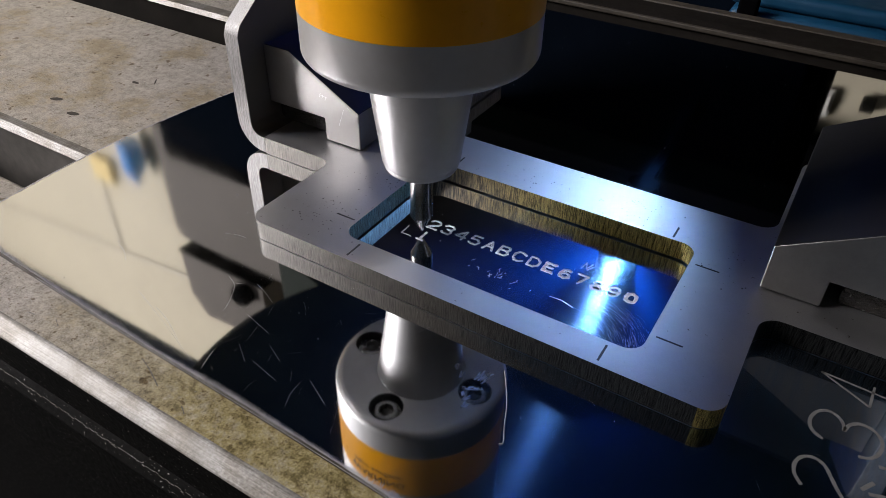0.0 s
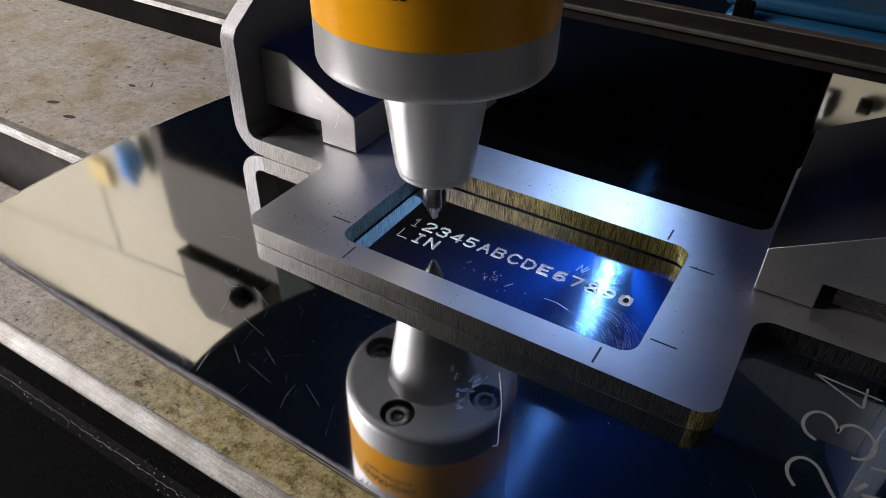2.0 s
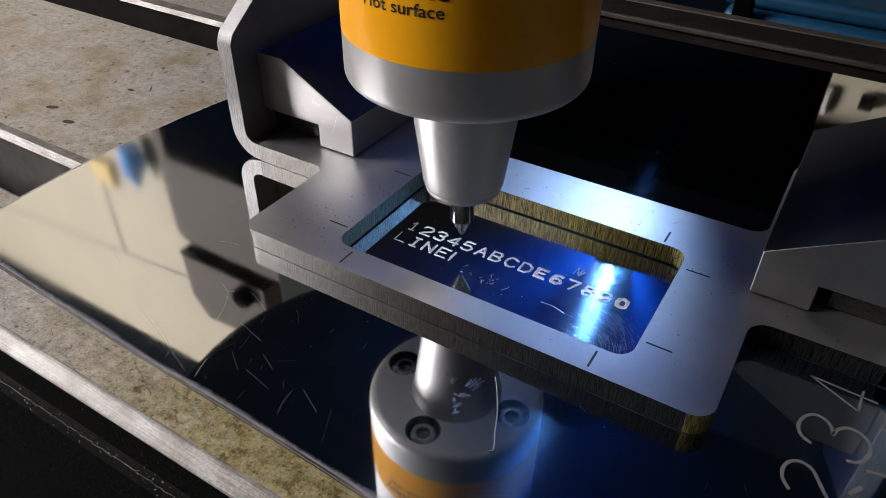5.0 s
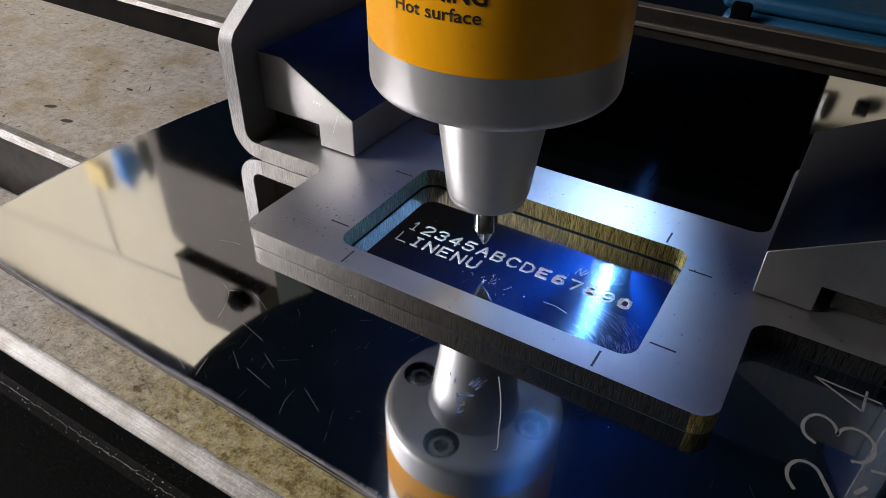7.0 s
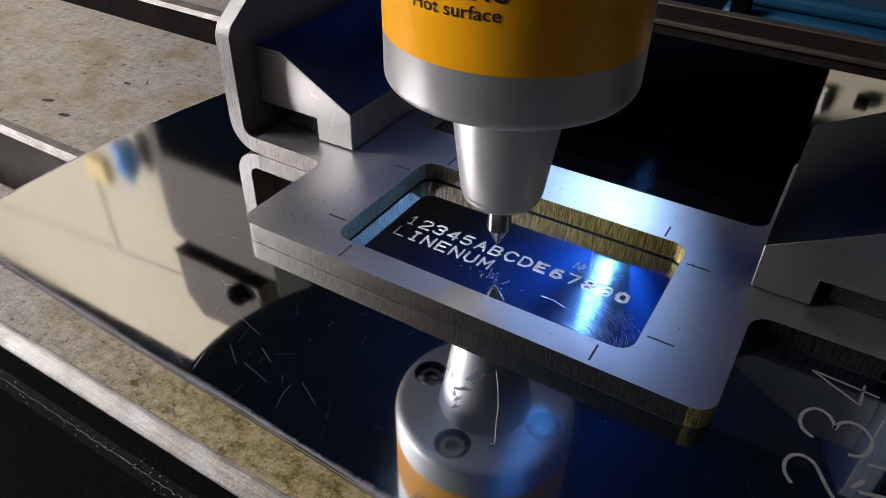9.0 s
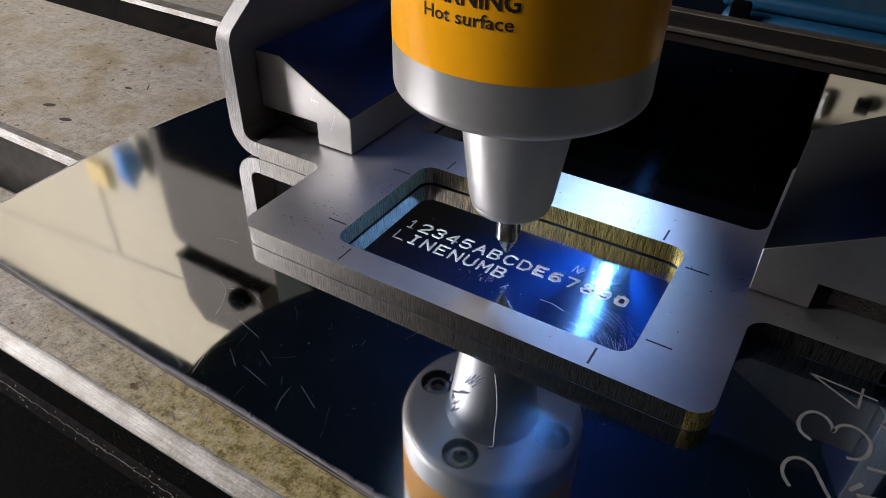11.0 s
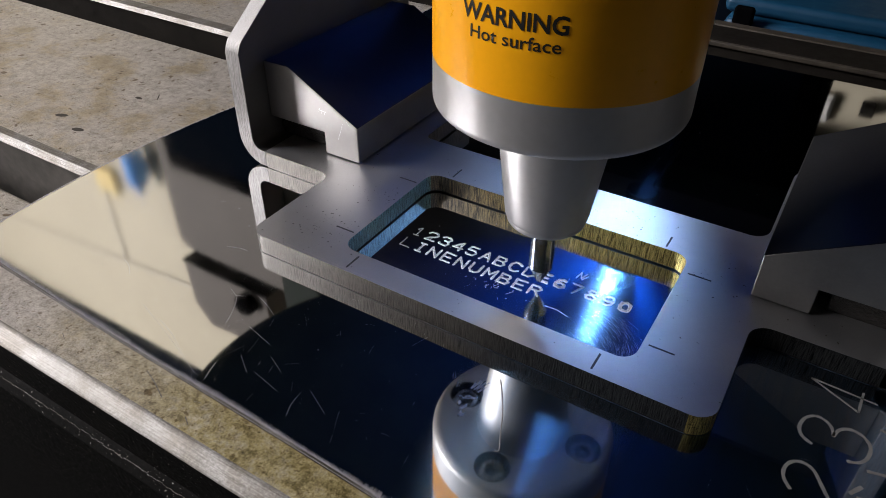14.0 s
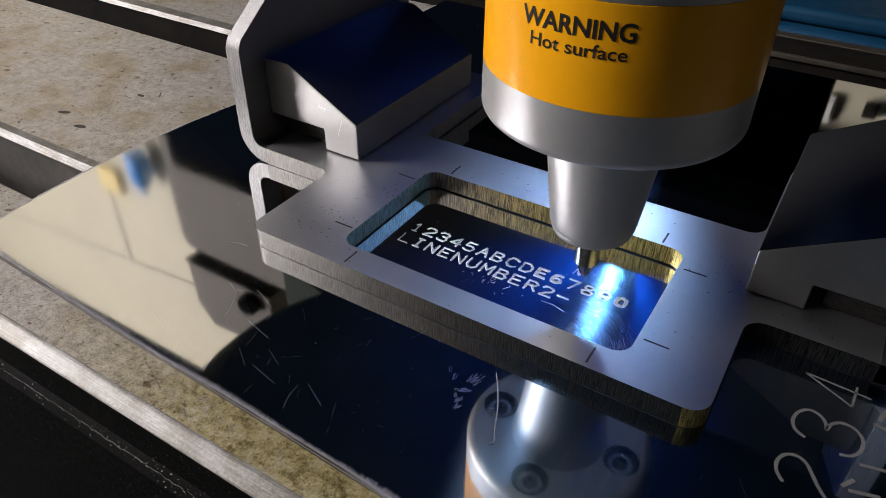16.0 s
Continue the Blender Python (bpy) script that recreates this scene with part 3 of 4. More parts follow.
    # single long scratches
    for pts, w in (([(-20, -7), (-17.6, -6.2), (-16, -6.1)], 0.09), ([(-32, -19), (-30, -19.6), (-28, -21)], 0.09), ([(-11, -15), (-9.2, -15.8), (-8, -17), (-6.6, -19.4), (-6, -21)], 0.06),
                   ([(-9.2, -15.8), (-8.0, -15.2)], 0.06), ([(-6, -14), (-3.6, -14.8), (-1, -16)], 0.07), ([(-20, -25), (-11, -27.8), (-2, -31)], 0.04), ([(-15, -26), (-11, -27.2), (-7, -29)], 0.05),
                   ([(1, -25), (4, -27)], 0.06), ([(5, -26.4), (10, -27.4)], 0.05), ([(5, -23), (8, -24.4)], 0.06), ([(0, -31), (-0.6, -29.4), (-1, -28)], 0.14), ([(14, -25), (18, -27)], 0.06),
                   ([(14, -30), (13.2, -28), (13, -26)], 0.04), ([(-2, -20), (3, -21.2)], 0.05)):
        part("scratch", ribbon(smooth_line(pts), w * 0.45, 0.016, None, 0.3), SCRATCH, sheet, "bright hairline scratch", smooth=0)
    # torn flakes of protective film
    bm = bmesh.new()
    for x, y, a, l, w in ((32.9, -12.6, 78, 2.3, 0.42), (32.3, -12.9, 76, 1.9, 0.36), (33.4, -13.0, 82, 1.7, 0.2), (32.4, -14.8, 35, 1.6, 0.5), (31.6, -14.9, 15, 1.2, 0.35),
                          (32.9, -16.8, 70, 1.5, 0.45), (33.4, -18.0, 80, 1.4, 0.32), (32.3, -16.0, 120, 1.2, 0.4), (30.6, -13.6, 110, 1.6, 0.16), (29.3, -12.6, 125, 1.3, 0.14)):
        a = radians(a)
        for k in range(5):
            o, m = random.gauss(0, w * 0.3), l * random.uniform(0.45, 1.0)
            px, py = x - o * math.sin(a) + random.gauss(0, 0.12), y + o * math.cos(a) + random.gauss(0, 0.12)
            ribbon(dense([(px, py), (px + m * math.cos(a + 0.1 * k - 0.2), py + m * math.sin(a + 0.1 * k - 0.2))], 0.3), w * random.uniform(0.25, 0.5), 0.014 + 0.012 * k, bm, 0.4)
    part("torn_film", bm, FILM, sheet, "bluish torn flakes of protective film", smooth=0)
    bm = bmesh.new()
    for k in range(26):
        x, y = 24.5 + random.gauss(0, 2.2), 8.0 + random.gauss(0, 0.9)
        a = radians(80 + random.gauss(0, 25))
        l = random.uniform(0.3, 1.1)
        ribbon([(x, y), (x + l * math.cos(a), y + l * math.sin(a))], random.uniform(0.04, 0.12), 0.014, bm)
    for k in range(420):
        cx, cy, r = 39.5 + random.gauss(0, 0.8), 1.5 + random.gauss(0, 0.8), random.uniform(3.5, 11.5)
        a0, da = radians(random.uniform(-25, 75)), random.uniform(0.06, 0.3)
        pts = [(cx + r * math.cos(a0 + da * q), cy + r * math.sin(a0 + da * q)) for q in (0, 0.25, 0.5, 0.75, 1)]
        if all(0.5 < x < 49.5 and 0.5 < y < 12.5 for x, y in pts):
            ribbon(pts, random.uniform(0.004, 0.013), 0.014, bm, 0.3)
    part("rubbed_spot", bm, SCRATCH, sheet, "bright rubbed marks", smooth=0)
    ribbon_pts = [(33.5, 8.2), (35.5, 8.3), (37.6, 7.7)]
    part("long_scratch", ribbon(ribbon_pts, 0.16, 0.015), SCRATCH, sheet, "long curved scratch", smooth=0)
    # handwritten digits
    two = [(72.7, -6.5), (71.7, -5.2), (71.5, -3.6), (72.1, -2.2), (73.3, -1.6), (74.6, -2.1), (75.6, -3.6), (76.6, -5.2), (77.8, -6.6), (79.0, -7.4)]
    three = [(73.8, 2.0), (72.4, 2.8), (71.9, 4.4), (72.4, 6.2), (73.6, 7.2), (75.0, 6.8), (75.8, 5.6), (75.9, 4.8), (76.4, 6.2), (77.6, 7.1), (79.2, 6.8), (80.2, 5.4), (80.1, 3.4), (79.2, 2.0), (77.9, 1.5)]
    four = [(80.3, 13.6), (71.8, 14.2), (78.2, 10.8), (78.4, 15.0)]
    for nm, pts in (("two", two), ("three", three)):
        sm = smooth_line(pts)
        part("written_digit", ribbon(sm, 0.46, 0.02, None, 0.15), PENCIL, sheet, "pale handwritten digit " + nm, smooth=0)
    part("written_digit", ribbon(dense(four[:2], 0.3), 0.34, 0.02, ribbon(dense(four[1:3], 0.3), 0.34, 0.02, ribbon(dense(four[2:], 0.3), 0.34, 0.02, None, 0.15), 0.15), 0.15),
         PENCIL, sheet, "pale handwritten digit four", smooth=0)
    for a, b in (((81.6, 10.0), (82.4, 13.0)), ((81.0, 9.2), (84.5, 8.4)), ((80.2, 1.2), (84.0, 2.0)), ((78.8, -3.4), (80.0, -1.6)), ((79.6, -3.6), (83.0, -2.6))):
        part("written_bar", ribbon(dense([a, b], 0.3), 0.5, 0.02, None, 0.15), PENCIL, sheet, "pale written stroke", smooth=0)
    return sheet


def smooth_line(pts, n=6):
    """A Catmull-Rom line through plan points."""
    out = []
    for i in range(len(pts) - 1):
        p0, p1, p2, p3 = (Vector(pts[max(0, min(len(pts) - 1, i + k))]) for k in (-1, 0, 1, 2))
        for k in range(n):
            s = k / n
            q = 0.5 * (2 * p1 + (p2 - p0) * s + (2 * p0 - 5 * p1 + 4 * p2 - p3) * s * s + (3 * p1 - p0 - 3 * p2 + p3) * s ** 3)
            out.append((q.x, q.y))
    return out + [pts[-1]]


# ---- peened characters ----
GLYPHS = {
    "1": [[(0.2, 0.75), (0.5, 1), (0.5, 0)], [(0.2, 0), (0.8, 0)]],
    "2": [[(0, 0.8), (0.15, 0.97), (0.5, 1), (0.85, 0.95), (1, 0.75), (0.9, 0.55), (0.3, 0.25), (0, 0)], [(0, 0), (1, 0)]],
    "3": [[(0, 0.85), (0.2, 1), (0.75, 1), (1, 0.8), (0.8, 0.55), (0.4, 0.53)], [(0.4, 0.53), (0.85, 0.48), (1, 0.25), (0.8, 0), (0.2, 0), (0, 0.15)]],
    "4": [[(0.75, 0), (0.75, 1), (0, 0.3), (1, 0.3)]],
    "5": [[(0.95, 1), (0.1, 1), (0, 0.55), (0.7, 0.62), (1, 0.35), (0.8, 0.02), (0.2, 0), (0, 0.12)]],
    "6": [[(0.9, 0.92), (0.6, 1), (0.2, 0.85), (0, 0.4), (0.15, 0.05), (0.6, 0), (1, 0.2), (0.9, 0.5), (0.5, 0.58), (0.05, 0.4)]],
    "7": [[(0, 1), (1, 1), (0.4, 0)]],
    "8": [[(0.5, 0.53), (0.1, 0.7), (0.2, 0.97), (0.8, 0.97), (0.9, 0.7), (0.5, 0.53), (0, 0.3), (0.15, 0.02), (0.85, 0.02), (1, 0.3), (0.5, 0.53)]],
    "9": [[(0.1, 0.08), (0.4, 0), (0.8, 0.15), (1, 0.6), (0.85, 0.95), (0.4, 1), (0, 0.8), (0.1, 0.5), (0.5, 0.42), (0.95, 0.6)]],
    "0": [[(0.5, 1), (0.1, 0.85), (0, 0.5), (0.1, 0.15), (0.5, 0), (0.9, 0.15), (1, 0.5), (0.9, 0.85), (0.5, 1)]],
    "A": [[(0, 0), (0.5, 1), (1, 0)], [(0.2, 0.38), (0.8, 0.38)]],
    "B": [[(0, 0), (0, 1)], [(0, 1), (0.75, 1), (0.95, 0.78), (0.75, 0.54), (0, 0.54)], [(0.7, 0.54), (1, 0.28), (0.8, 0), (0, 0)]],
    "C": [[(1, 0.85), (0.7, 1), (0.3, 1), (0, 0.7), (0, 0.3), (0.3, 0), (0.7, 0), (1, 0.15)]],
    "D": [[(0, 0), (0, 1), (0.6, 1), (1, 0.7), (1, 0.3), (0.6, 0), (0, 0)]],
    "E": [[(1, 0), (0, 0)], [(0, 0), (0, 1)], [(0, 1), (1, 1)], [(0, 0.52), (0.8, 0.52)]],
    "L": [[(0, 1), (0, 0)], [(0, 0), (1, 0)]],
    "I": [[(0.2, 0), (0.8, 0)], [(0.5, 0), (0.5, 1)], [(0.2, 1), (0.8, 1)]],
    "N": [[(0, 0), (0, 1)], [(1, 0), (1, 1)], [(0, 1), (1, 0)]],
    "U": [[(0, 1), (0, 0.25), (0.3, 0)], [(0.3, 0), (0.7, 0), (1, 0.25), (1, 1)]],
    "M": [[(0, 0), (0, 1)], [(1, 1), (1, 0)], [(0, 1), (0.5, 0.4)], [(0.5, 0.4), (1, 1)]],
    "R": [[(0, 0), (0, 1)], [(0, 1), (0.75, 1), (1, 0.78), (0.75, 0.52), (0, 0.52)], [(0.5, 0.52), (1, 0)]],
    "-": [[(0, 0.5), (1, 0.5)]],
}
PITCH, TALL, WIDE, DEEP = 2.745, 2.35, 1.75, 0.16


def peened(lines, x, y, radius=0.175, step=0.16):
    """Overlapping dents with raised rims along the strokes of a character."""
    bm = bmesh.new()
    for pts in lines:
        for px, py in dense([(x + u * WIDE, y + v * TALL) for u, v in pts], step):
            px, py, r = px + random.gauss(0, 0.025), py + random.gauss(0, 0.025), radius * random.uniform(0.8, 1.15)
            a0 = random.uniform(0, 6.28)
            low = bm.verts.new((px * MM, py * MM, 0.015 * MM))
            rim = [bm.verts.new(((px + r * 0.7 * math.cos(a0 + k)) * MM, (py + r * 0.7 * math.sin(a0 + k)) * MM, (0.05 + random.uniform(0, 0.09)) * MM)) for k in (0, 1.047, 2.094, 3.1416, 4.189, 5.236)]
            foot = [bm.verts.new(((px + r * math.cos(a0 + k)) * MM, (py + r * math.sin(a0 + k)) * MM, 0.005 * MM)) for k in (0, 1.047, 2.094, 3.1416, 4.189, 5.236)]
            for k in range(6):
                bm.faces.new((low, rim[k], rim[(k + 1) % 6])).material_index = 1
                bm.faces.new((rim[k], foot[k], foot[(k + 1) % 6], rim[(k + 1) % 6]))
    return bm


def first_line():
    t = thing("peened_line", (0, 0, 0), "finished line of peened letters and digits on the sheet", "engraving")
    for k, ch in enumerate("12345ABCDE67890"):
        x = 5.0 + k * PITCH
        lines = GLYPHS[ch]
        if ch in "0E6":
            lines = lines + [[(0.12 + u * 0.8, 0.1 + v * 0.82) for u, v in s] for s in lines]
        part("character", peened(lines, x, 13.4, 0.11 if k == 0 else 0.23), [MARK, DENT], t, "peened character " + ch, smooth=0)
    bm = peened([[(0, 0), (0.2, 1.0)], [(0.2, 1.0), (0.45, 0.1)], [(0.45, 0.1), (0.75, 1.0)], [(0.6, 0), (0.95, 0.7)]], 34.9, 17.4, 0.09, 0.12)
    for v in bm.verts:
        v.co.y = 0.0174 + (v.co.y - 0.0174) * 0.75
    part("stray_mark", bm, [MARK, DENT], t, "stray peened scribble", smooth=0)
    return t


# each stroke of the second line rises to the surface as the pin cuts it
SECOND = [("L", -2.0, -1.0), ("I", -0.9, 0.6), ("N", 0.7, 2.0), ("E", 2.1, 4.0), ("N", 4.35, 5.7), ("U", 5.9, 6.9), ("M", 7.1, 8.9), ("B", 9.0, 10.8),
          ("E", 10.82, 12.45), ("R", 12.7, 14.2), ("2", 14.3, 15.4), ("-", 15.5, 15.8)]


def second_line():
    t = thing("peened_line", (0, 0, 0), "line of peened letters still being cut", "engraving")
    rising = []
    for k, (ch, t0, t1) in enumerate(SECOND):
        c = thing("letter", (0, 0, 0), "", "")
        c.name = "character"
        c.parent = t
        c["label"] = "peened character " + ch
        lines = GLYPHS[ch]
        for j, line in enumerate(lines):
            pieces = [line]
            if ch == "2" and j == 0:
                pieces = [line[:4], line[3:6], line[5:]]
            for i, piece in enumerate(pieces):
                s = part("stroke", peened([piece], 5.0 + k * PITCH, 9.6, 0.11 if k == 0 else 0.23), [MARK, DENT], c, smooth=0)
                at = t0 + (t1 - t0) * (j + (i + 1) / len(pieces)) / len(lines)
                at -= 0.35 * (t1 - t0) / len(lines) / len(pieces)
                if at > 0:
                    rising.append((s, at))
    return rising


# ---- marking frame ----
T = 3.62


def marking_frame():
    f = thing("guide_plate", (0, 0, 0), "satin steel guide plate with a rectangular window, on the sheet", "guide plate")
    out = rounded([(-16, -5, 3), (62.3, -5, 3), (62.3, 17, 3), (86, 17, 2), (86, 68, 2), (59.7, 68, 4), (59.7, 39.6, 3), (-9, 39.6, 1.5), (-9, 74, 2),
                   (-33.0, 74, 0.5), (-33.0, 17, 0.2), (-16, 17, 2.4)], 8)
    hole = rounded([(0, 0, 2.6), (50, 0, 2.6), (50, 28, 2.6), (0, 28, 2.6)], 8)
    b = slab([out, hole], 0.07, T, "z", 1, 0)
    for v in b.verts:
        window = -0.0005 < v.co.x < 0.0505 and -0.0005 < v.co.y < 0.0285
        if v.co.z < 0.001 and (window or (v.co.x > -0.03 and v.co.y > 0.036)):
            v.co.z = 0.3 * MM
    bmesh.ops.recalc_face_normals(b, faces=b.faces)
    for fc in b.faces:
        c = fc.calc_center_median() / MM
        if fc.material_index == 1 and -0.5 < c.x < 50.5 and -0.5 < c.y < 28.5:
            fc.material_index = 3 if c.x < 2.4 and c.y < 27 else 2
        # the outer corner's gold glint is coloured in too
        if fc.material_index == 1 and c.x > 59 and c.y < -2:
            fc.material_index = 2
        # rear flanks take the lighter bracket steel: their brightness is in the colour
        if fc.material_index == 1 and c.y > 38:
            fc.material_index = 4
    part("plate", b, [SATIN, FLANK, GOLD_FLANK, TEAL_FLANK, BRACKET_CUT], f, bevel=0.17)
    for a, b in (((-4.3, 4.1), (-0.6, 4.1)), ((-4.3, 23.4), (-0.6, 23.4)), ((50.9, 4.4), (54.6, 4.4)), ((50.9, 23.4), (54.6, 23.4)),
                 ((4.2, -4.2), (4.2, -0.8)), ((45.8, -4.2), (45.8, -0.8)), ((4.2, 28.8), (4.2, 32.2)), ((45.8, 28.6), (45.8, 31.9))):
        part("tick_mark", ribbon(dense([a, b], 0.2), 0.34, T + 0.012, None, 0.1), INKLINE, f, "etched dark tick mark", smooth=0)
    # dark specks round the window
    bm = bmesh.new()
    for k in range(260):
        x, y = random.choice(((-6, 6), (-3, 16), (20, 33), (54, 26), (-6, 1), (40, 33)))
        x, y = x + random.gauss(0, 3.5), y + random.gauss(0, 2.5)
        if -15 < x < 61 and -4.5 < y < 39 and not (-0.4 < x < 50.4 and -0.4 < y < 28.4):
            r = random.choice((0.04, 0.06, 0.06, 0.1, 0.15))
            bm.faces.new([bm.verts.new(((x + r * math.cos(a) * random.uniform(0.7, 1.3)) * MM, (y + r * math.sin(a)) * MM, (T + 0.01) * MM)) for a in (0, 1.25, 2.5, 3.8, 5.0)])
    tagged(part("specks", bm, INKLINE, f, "dark specks", smooth=0), kind="stuff")
    for sx, ox in ((1, 0), (-1, 46.9)):
        prof = rounded([(-32.9, 0.18, 0), (-32.9, T, 0), (-35.9, T + 0.1, 2.2), (-35.9, 46, 0), (-39.4, 46, 0), (-39.4, 0.18, 6)], 8)
        prof = [(ox + sx * x, z) for x, z in prof]
        b = slab([prof], 17, 74, "y", 1, 0)
        # the front edge leans back in three short facets above the clamp
        for y0, z0, rise in ((17.0, 23.2, 2.2), (17.6, 24.6, 1.2), (18.6, 25.6, 0.72)):
            r = bmesh.ops.bisect_plane(b, geom=list(b.verts) + list(b.edges) + list(b.faces), plane_co=(0, y0 * MM, z0 * MM), plane_no=(0, -rise, 1.0), clear_outer=True)
            cut = [g for g in r["geom_cut"] if isinstance(g, bmesh.types.BMEdge)]
            for fc in bmesh.ops.edgenet_fill(b, edges=cut)["faces"]:
                fc.material_index = 0
        part("bracket", b, [BRACKET_CUT, BRACKET], f, "bent steel bracket with bright cut edges", bevel=0.12)
        prof = [(-13.6, T + 0.2), (-13.6, 11.4), (-29.6, 20.2), (-35.85, 20.2), (-35.85, 8.4), (-22.0, 8.4), (-22.0, T + 0.2)]
        prof = [(ox + sx * x, z) for x, z in prof]
        b = slab([prof], 23, 67, "y", 0, 0)
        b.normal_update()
        # upward faces take a far darker steel: their shade is put into the colour
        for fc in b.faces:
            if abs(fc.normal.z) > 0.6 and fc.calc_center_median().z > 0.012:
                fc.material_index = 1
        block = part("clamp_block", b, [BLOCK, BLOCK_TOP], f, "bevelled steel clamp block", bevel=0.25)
        b = bmesh.new()
        for pts in ([(-22.8, 12.6), (-22.5, 13.5)], [(-22.2, 12.4), (-21.9, 13.3)], [(-21.5, 12.2), (-21.2, 13.1)], [(-22.8, 13.1), (-21.0, 12.9)], [(-18.5, 7.7), (-17.8, 9.6), (-17.1, 11.5)],
                    [(-16.2, 12.2), (-15.5, 11.5)]):
            ribbon(dense(pts, 0.3), 0.1, 0.0, b, 0.4)
        for v in b.verts:
            v.co = Vector(((ox * MM + sx * v.co.x), 0.02298, v.co.y))
        if sx > 0:
            part("scribed_mark", b, SCRATCH, block, "pale scribed marks", smooth=0)
        # added dark filler: draws the shadow line under the block
        part("gap_shade", box(min(ox - sx * 14.2, ox - sx * 21.4), max(ox - sx * 14.2, ox - sx * 21.4), 23.6, 66.4, T + 0.01, T + 0.21), OILY_SHADE, block, "dark filler that draws the gap's shadow line")
        b = slab([[(ox + sx * x, z) for x, z in ((-35.8, T + 0.05), (-24, T + 0.05), (-24.0, 7.2), (-25, 8.2), (-35.8, 8.2))]], 25.5, 66, "y")
        part("insert", b, GREASE, block, "dark greasy insert", bevel=0.3)
    return f


# ---- marking head ----
def cylinder_text(text, size, radius, angle, z, stretch=1.0, weight=0.06):
    """Text wrapped round an upright cylinder; angle: degrees of its middle, z: its base line."""
    cu = bpy.data.curves.new("lettering", "FONT")
    cu.body, cu.size, cu.align_x = text, size * MM, "CENTER"
    cu.resolution_u = 3
    cu.offset = weight * MM
    tmp = new("lettering", cu)
    me = bpy.data.meshes.new_from_object(tmp.evaluated_get(bpy.context.evaluated_depsgraph_get()))
    bpy.data.objects.remove(tmp)
    bm = bmesh.new()
    bm.from_mesh(me)
    bpy.data.meshes.remove(me)
    bmesh.ops.triangulate(bm, faces=bm.faces)
    bmesh.ops.subdivide_edges(bm, edges=[e for e in bm.edges if e.calc_length() > 0.0012], cuts=1)
    for v in bm.verts:
        a = radians(angle) + v.co.x * stretch / (radius * MM)
        v.co = Vector((radius * MM * math.cos(a), radius * MM * math.sin(a), z * MM + v.co.y))
    return bm


def socket_screw(parent, x, y):
    s = part("screw", lathe([(0, 36.0), (2.75, 36.0), (2.75, 34.0), (2.62, 33.72), (2.25, 33.45), (1.95, 33.4), (1.45, 33.46)], 32, (x, y)), SCREW, parent, "socket head screw")
    hexa = lathe([(1.5, 33.44), (1.42, 34.6), (0, 35.0)], 6, (x, y))
    part("socket", hexa, SOCKET, s, "dark hex socket", smooth=0)


def marking_head():
    h = thing("engraving_spindle", (0, 0, 0), "dot marking spindle with an amber warning label and steel nozzle", "engraving tool")
    R = 17.05
    # collar with a flat underside that has four counterbores
    prof = [(R, 39.7)] + [(R, 34.4)] + arc(R - 1.5, 34.1, 1.5, 0, -90, 7)
    side = lathe(prof, 96)
    collar = part("collar", side, ALU, h, "grey anodised collar")
    circle = [(15.55 * math.cos(2 * math.pi * k / 96), 15.55 * math.sin(2 * math.pi * k / 96)) for k in range(96)]
    inner = [(8.75 * math.cos(2 * math.pi * k / 64), 8.75 * math.sin(2 * math.pi * k / 64)) for k in range(64)]
    holes = [[(12.2 * math.cos(a) + 3.3 * math.cos(2 * math.pi * k / 28), 12.2 * math.sin(a) + 3.3 * math.sin(2 * math.pi * k / 28)) for k in range(28)]
             for a in (0, math.pi / 2, math.pi, 3 * math.pi / 2)]
    bm = bmesh.new()
    edges = []
    for loop in [circle, inner] + [list(hh) for hh in holes]:
        vs = [bm.verts.new((u * MM, v * MM, 32.6 * MM)) for u, v in loop]
        edges += [bm.edges.new((vs[i - 1], vs[i])) for i in range(len(vs))]
    bmesh.ops.triangle_fill(bm, edges=edges, use_beauty=True)
    part("underside", bm, ALU, collar, smooth=0)
    for a in (0, math.pi / 2, math.pi, 3 * math.pi / 2):
        x, y = 12.2 * math.cos(a), 12.2 * math.sin(a)
        part("counterbore", lathe([(3.3, 32.6), (3.3, 36.2), (0, 36.2)], 28, (x, y)), RECESS_SHADE, collar)
        socket_screw(collar, x, y)
    nose = [(8.8, 32.6), (8.72, 32.2), (8.6, 31.7), (8.45, 31.1), (8.34, 30.5), (8.22, 30.3), (8.12, 29.3), (6.3, 15.5), (6.22, 15.0)] + arc(4.95, 14.4, 1.05, 10, -90, 6) + [(2.6, 13.32), (2.4, 13.6), (2.4, 16)]
    part("nozzle", lathe(nose, 80), CONE, h, "tapered steel nozzle")
    band = lathe([(R - 0.1, 39.6), (R + 0.02, 39.7), (R + 0.02, 51.4), (R - 0.1, 51.5)], 96)
    label = part("warning_label", band, YELLOW, h, "amber warning label")
    part("warning_text", cylinder_text("WARNING", 2.7, R + 0.07, -89.0, 47.75, 0.98), INK, label, "black lettering WARNING", smooth=0)
    part("hot_surface_text", cylinder_text("Hot surface", 2.05, R + 0.07, -88.2, 45.7, 1.14, 0.02), INK, label, "black lettering Hot surface", smooth=0)
    part("barrel", lathe([(R - 0.15, 39.6), (R - 0.15, 51.4), (R, 51.5), (R, 72), (R - 1, 73), (R - 1, 97), (22, 97), (22, 99.6), (0, 99.6)], 96), ALU, h, "grey aluminium barrel")
    pin = part("pin", lathe([(1.9, 19.0), (1.9, 7.6), (1.75, 7.4), (0.35, 4.5), (0, 4.35)], 32), PIN, h, "carbide stylus pin")
    return h, pin


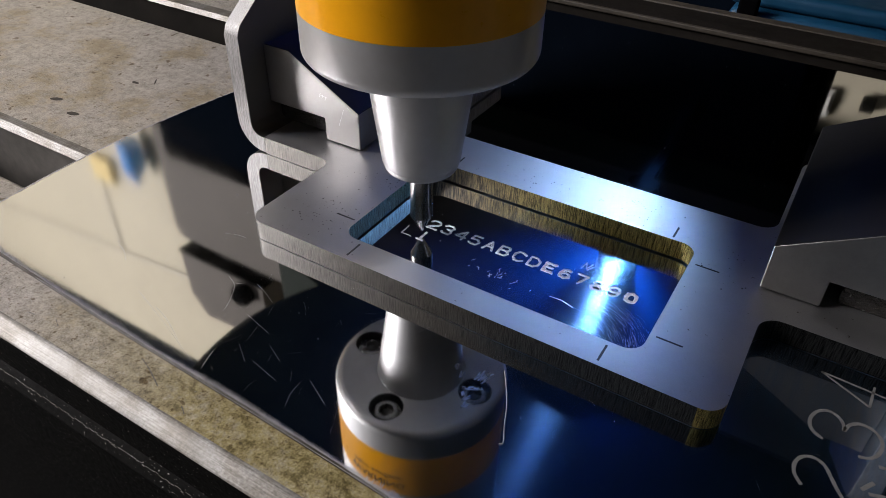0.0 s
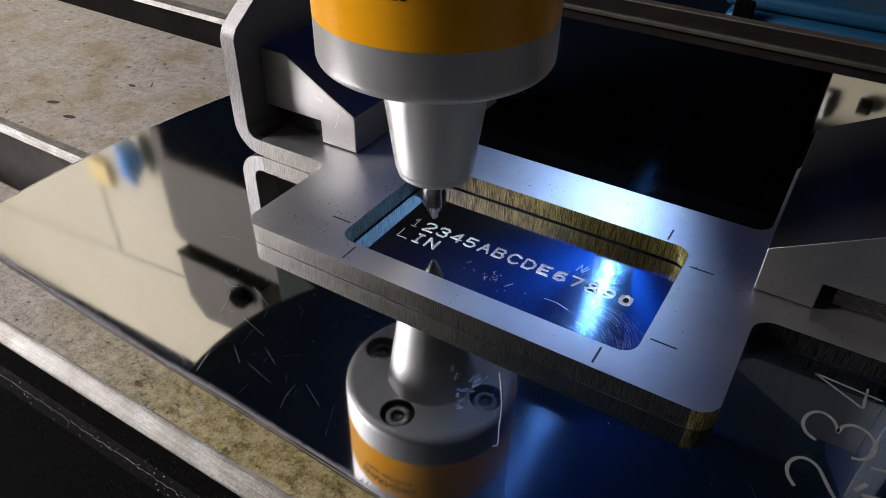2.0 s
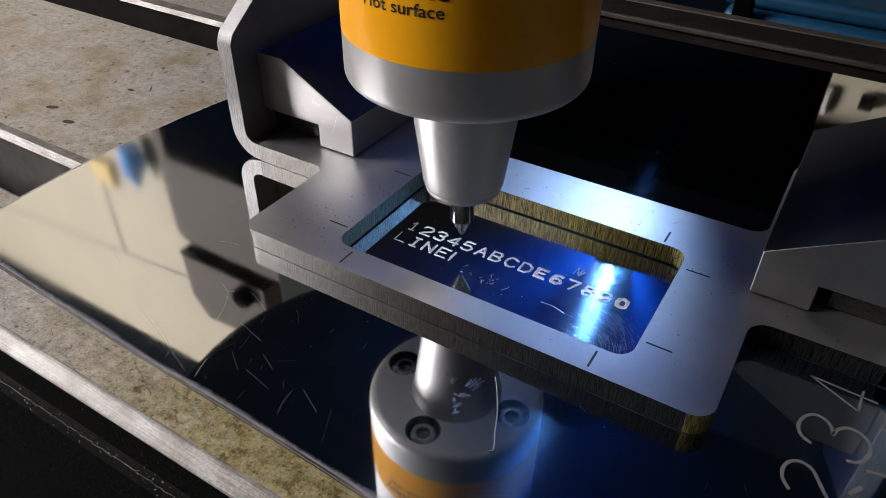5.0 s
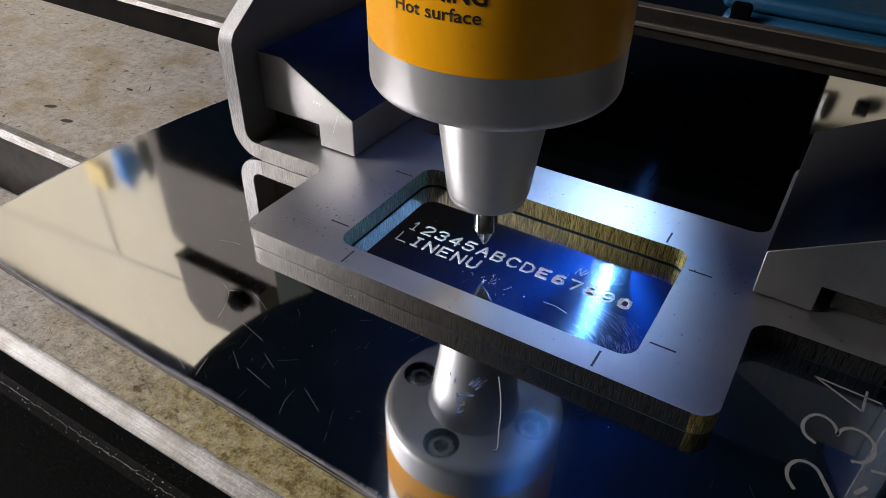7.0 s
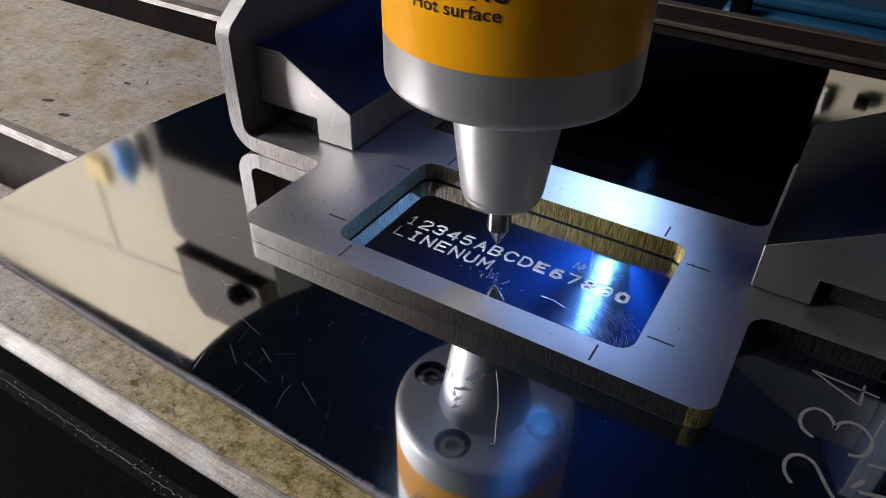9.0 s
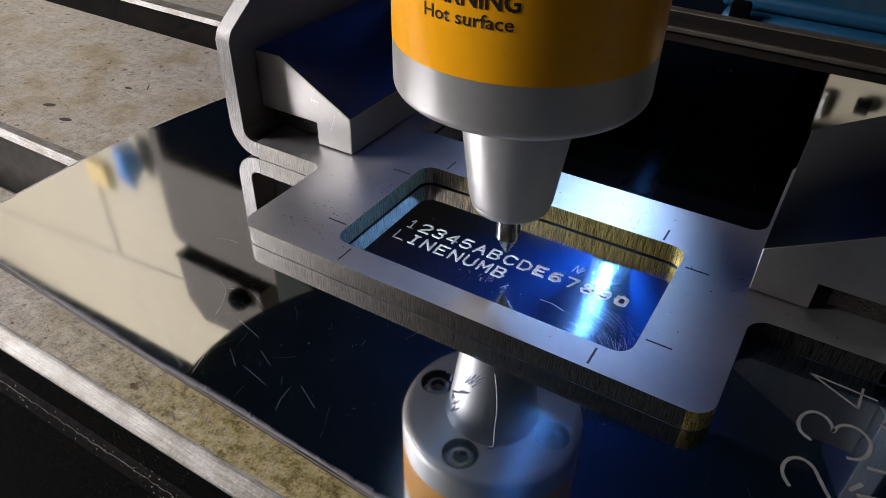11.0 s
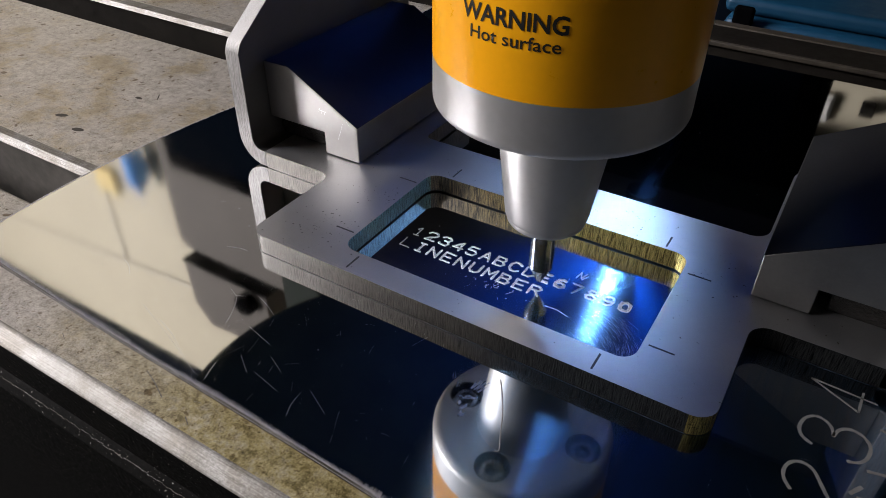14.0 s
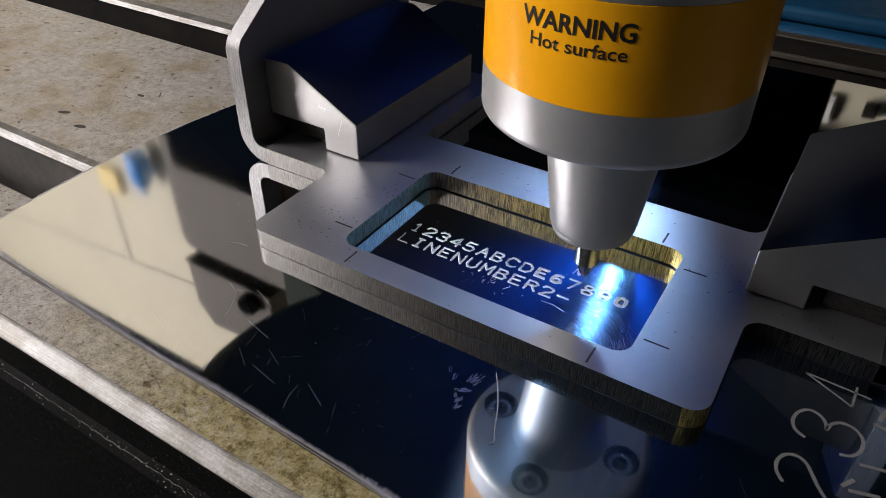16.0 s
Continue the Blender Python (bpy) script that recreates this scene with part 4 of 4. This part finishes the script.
def housing():
    c = thing("machine_housing", (30, 110, 100), "black housing over the marking head", "machine")
    rim = [(-52 + 70 * math.cos(radians(a)), -68 + 70 * math.sin(radians(a))) for a in range(149, 262, 6)]
    # the unseen front overhang is sized to shade the plate's right side
    part("body", slab([rim + [(-40, -169), (420, -169), (420, 142), (-140, 142), (-140, -24)]], 0, 120), HOUSING, c, bevel=1)
    # added reflector: carries the blue light seen in the sheet
    part("underside", box(-135, 60, -20, 110, -1.5, 0), BOUNCE_PLATE, c, "added grey plate that bounces blue light to the sheet")
    l = thing("led_lamp", LED_AT, "small blue-white lamp under the housing", "lamp")
    part("shell", lathe([(0, 16), (7.5, 16), (7.5, 1), (6.8, 0.5), (6.6, 1.4), (0, 1.4)], 32), BLACK, l)
    part("lens", lathe([(0, 0.2), (1.2, 0.4), (2.0, 1.3)], 32, (2, -2)), LED_GLOW, l, "pale glowing lens")
    # body of the added blue lamp
    l = thing("blue_fill_lamp", (8, 166, 70), "small added blue lamp that lights the housing for the sheet's reflection", "lamp")
    part("shell", lathe([(0, 0), (6, 0), (6, 7), (5.2, 7.4), (5, 6), (0, 6)], 32), BLACK, l)
    part("stem", box(-2, 2, 4, 84, 0, 3), BLACK, l, bevel=0.4)
    part("lens", lathe([(0, 6.8), (3, 6.6), (4.8, 6.1)], 32), BLUE_GLOW, l, "blue glowing lens")


def loose_fibre():
    c = bpy.data.curves.new("fibre", "CURVE")
    c.dimensions, c.bevel_depth, c.bevel_resolution = "3D", 0.085 * MM, 2
    s = c.splines.new("POLY")
    pts = smooth_line([(35.0, -9.4), (36.4, -11.6), (38.1, -14.7), (39.3, -17.6), (40.4, -20.0), (40.0, -20.5)])
    s.points.add(len(pts) - 1)
    for p, (x, y) in zip(s.points, pts):
        p.co = (x * MM, y * MM, 0.11 * MM, 1)
    tmp = new("fibre_curve", c)
    me = bpy.data.meshes.new_from_object(tmp.evaluated_get(bpy.context.evaluated_depsgraph_get()))
    bpy.data.objects.remove(tmp)
    ob = new("fibre", me)
    me.materials.append(FIBRE)
    tagged(ob, "thin pale bent fibre lying on the sheet", "fibre")


room()
wall_things()
machine_table()
behind_table()
polished_plate()
first_line()
RISING = second_line()
marking_frame()
HEAD, HEAD_PIN = marking_head()
housing()
loose_fibre()

# ---- movement ----
HEAD_ROWS = [(0.0, 8.1, 11.1), (0.5, 10.0, 11.0), (1.0, 10.4, 12.6), (1.5, 11.6, 12.4), (2.0, 11.0, 11.9), (2.5, 13.6, 10.9), (3.0, 13.0, 12.7), (3.5, 13.2, 11.8), (4.0, 15.7, 11.5),
             (4.6, 16.2, 12.8), (5.2, 17.6, 11.4), (5.8, 18.6, 12.8), (6.5, 19.91, 11.36), (7.0, 21.21, 11.21), (7.5, 21.77, 12.04), (8.0, 22.79, 12.18), (8.5, 21.95, 11.74), (9.0, 23.97, 11.29),
             (9.6, 24.4, 12.8), (10.2, 26.2, 12.0), (10.8, 25.8, 10.8), (11.5, 26.86, 11.6), (12.0, 28.28, 12.27), (12.5, 29.21, 11.6), (13.0, 29.62, 12.46), (13.5, 30.7, 12.05), (14.0, 30.72, 11.55),
             (14.5, 33.49, 12.2), (15.0, 32.53, 11.7), (15.5, 34.67, 11.8), (16.0, 38.48, 12.11)]
PIN_ROWS = [(0.0, -3.6), (0.2, 0), (6.3, 0), (6.5, -3.6), (6.7, 0), (13.8, 0), (14.0, -3.0), (14.2, 0), (16.0, 0)]


def motions():
    walk(HEAD, [(t, pose(x * MM, y * MM, 0)) for t, x, y in HEAD_ROWS])
    walk(HEAD_PIN, [(t, pose(0, 0, z * MM)) for t, z in PIN_ROWS])
    for s, at in RISING:
        low, up = pose(0, 0, -DEEP * MM), pose(0, 0, 0)
        rows = [(0.0, low)] + ([(at - 0.12, low)] if at > 0.2 else []) + [(at, up)] + ([(16.0, up)] if at < 15.95 else [])
        walk(s, rows)


motions()
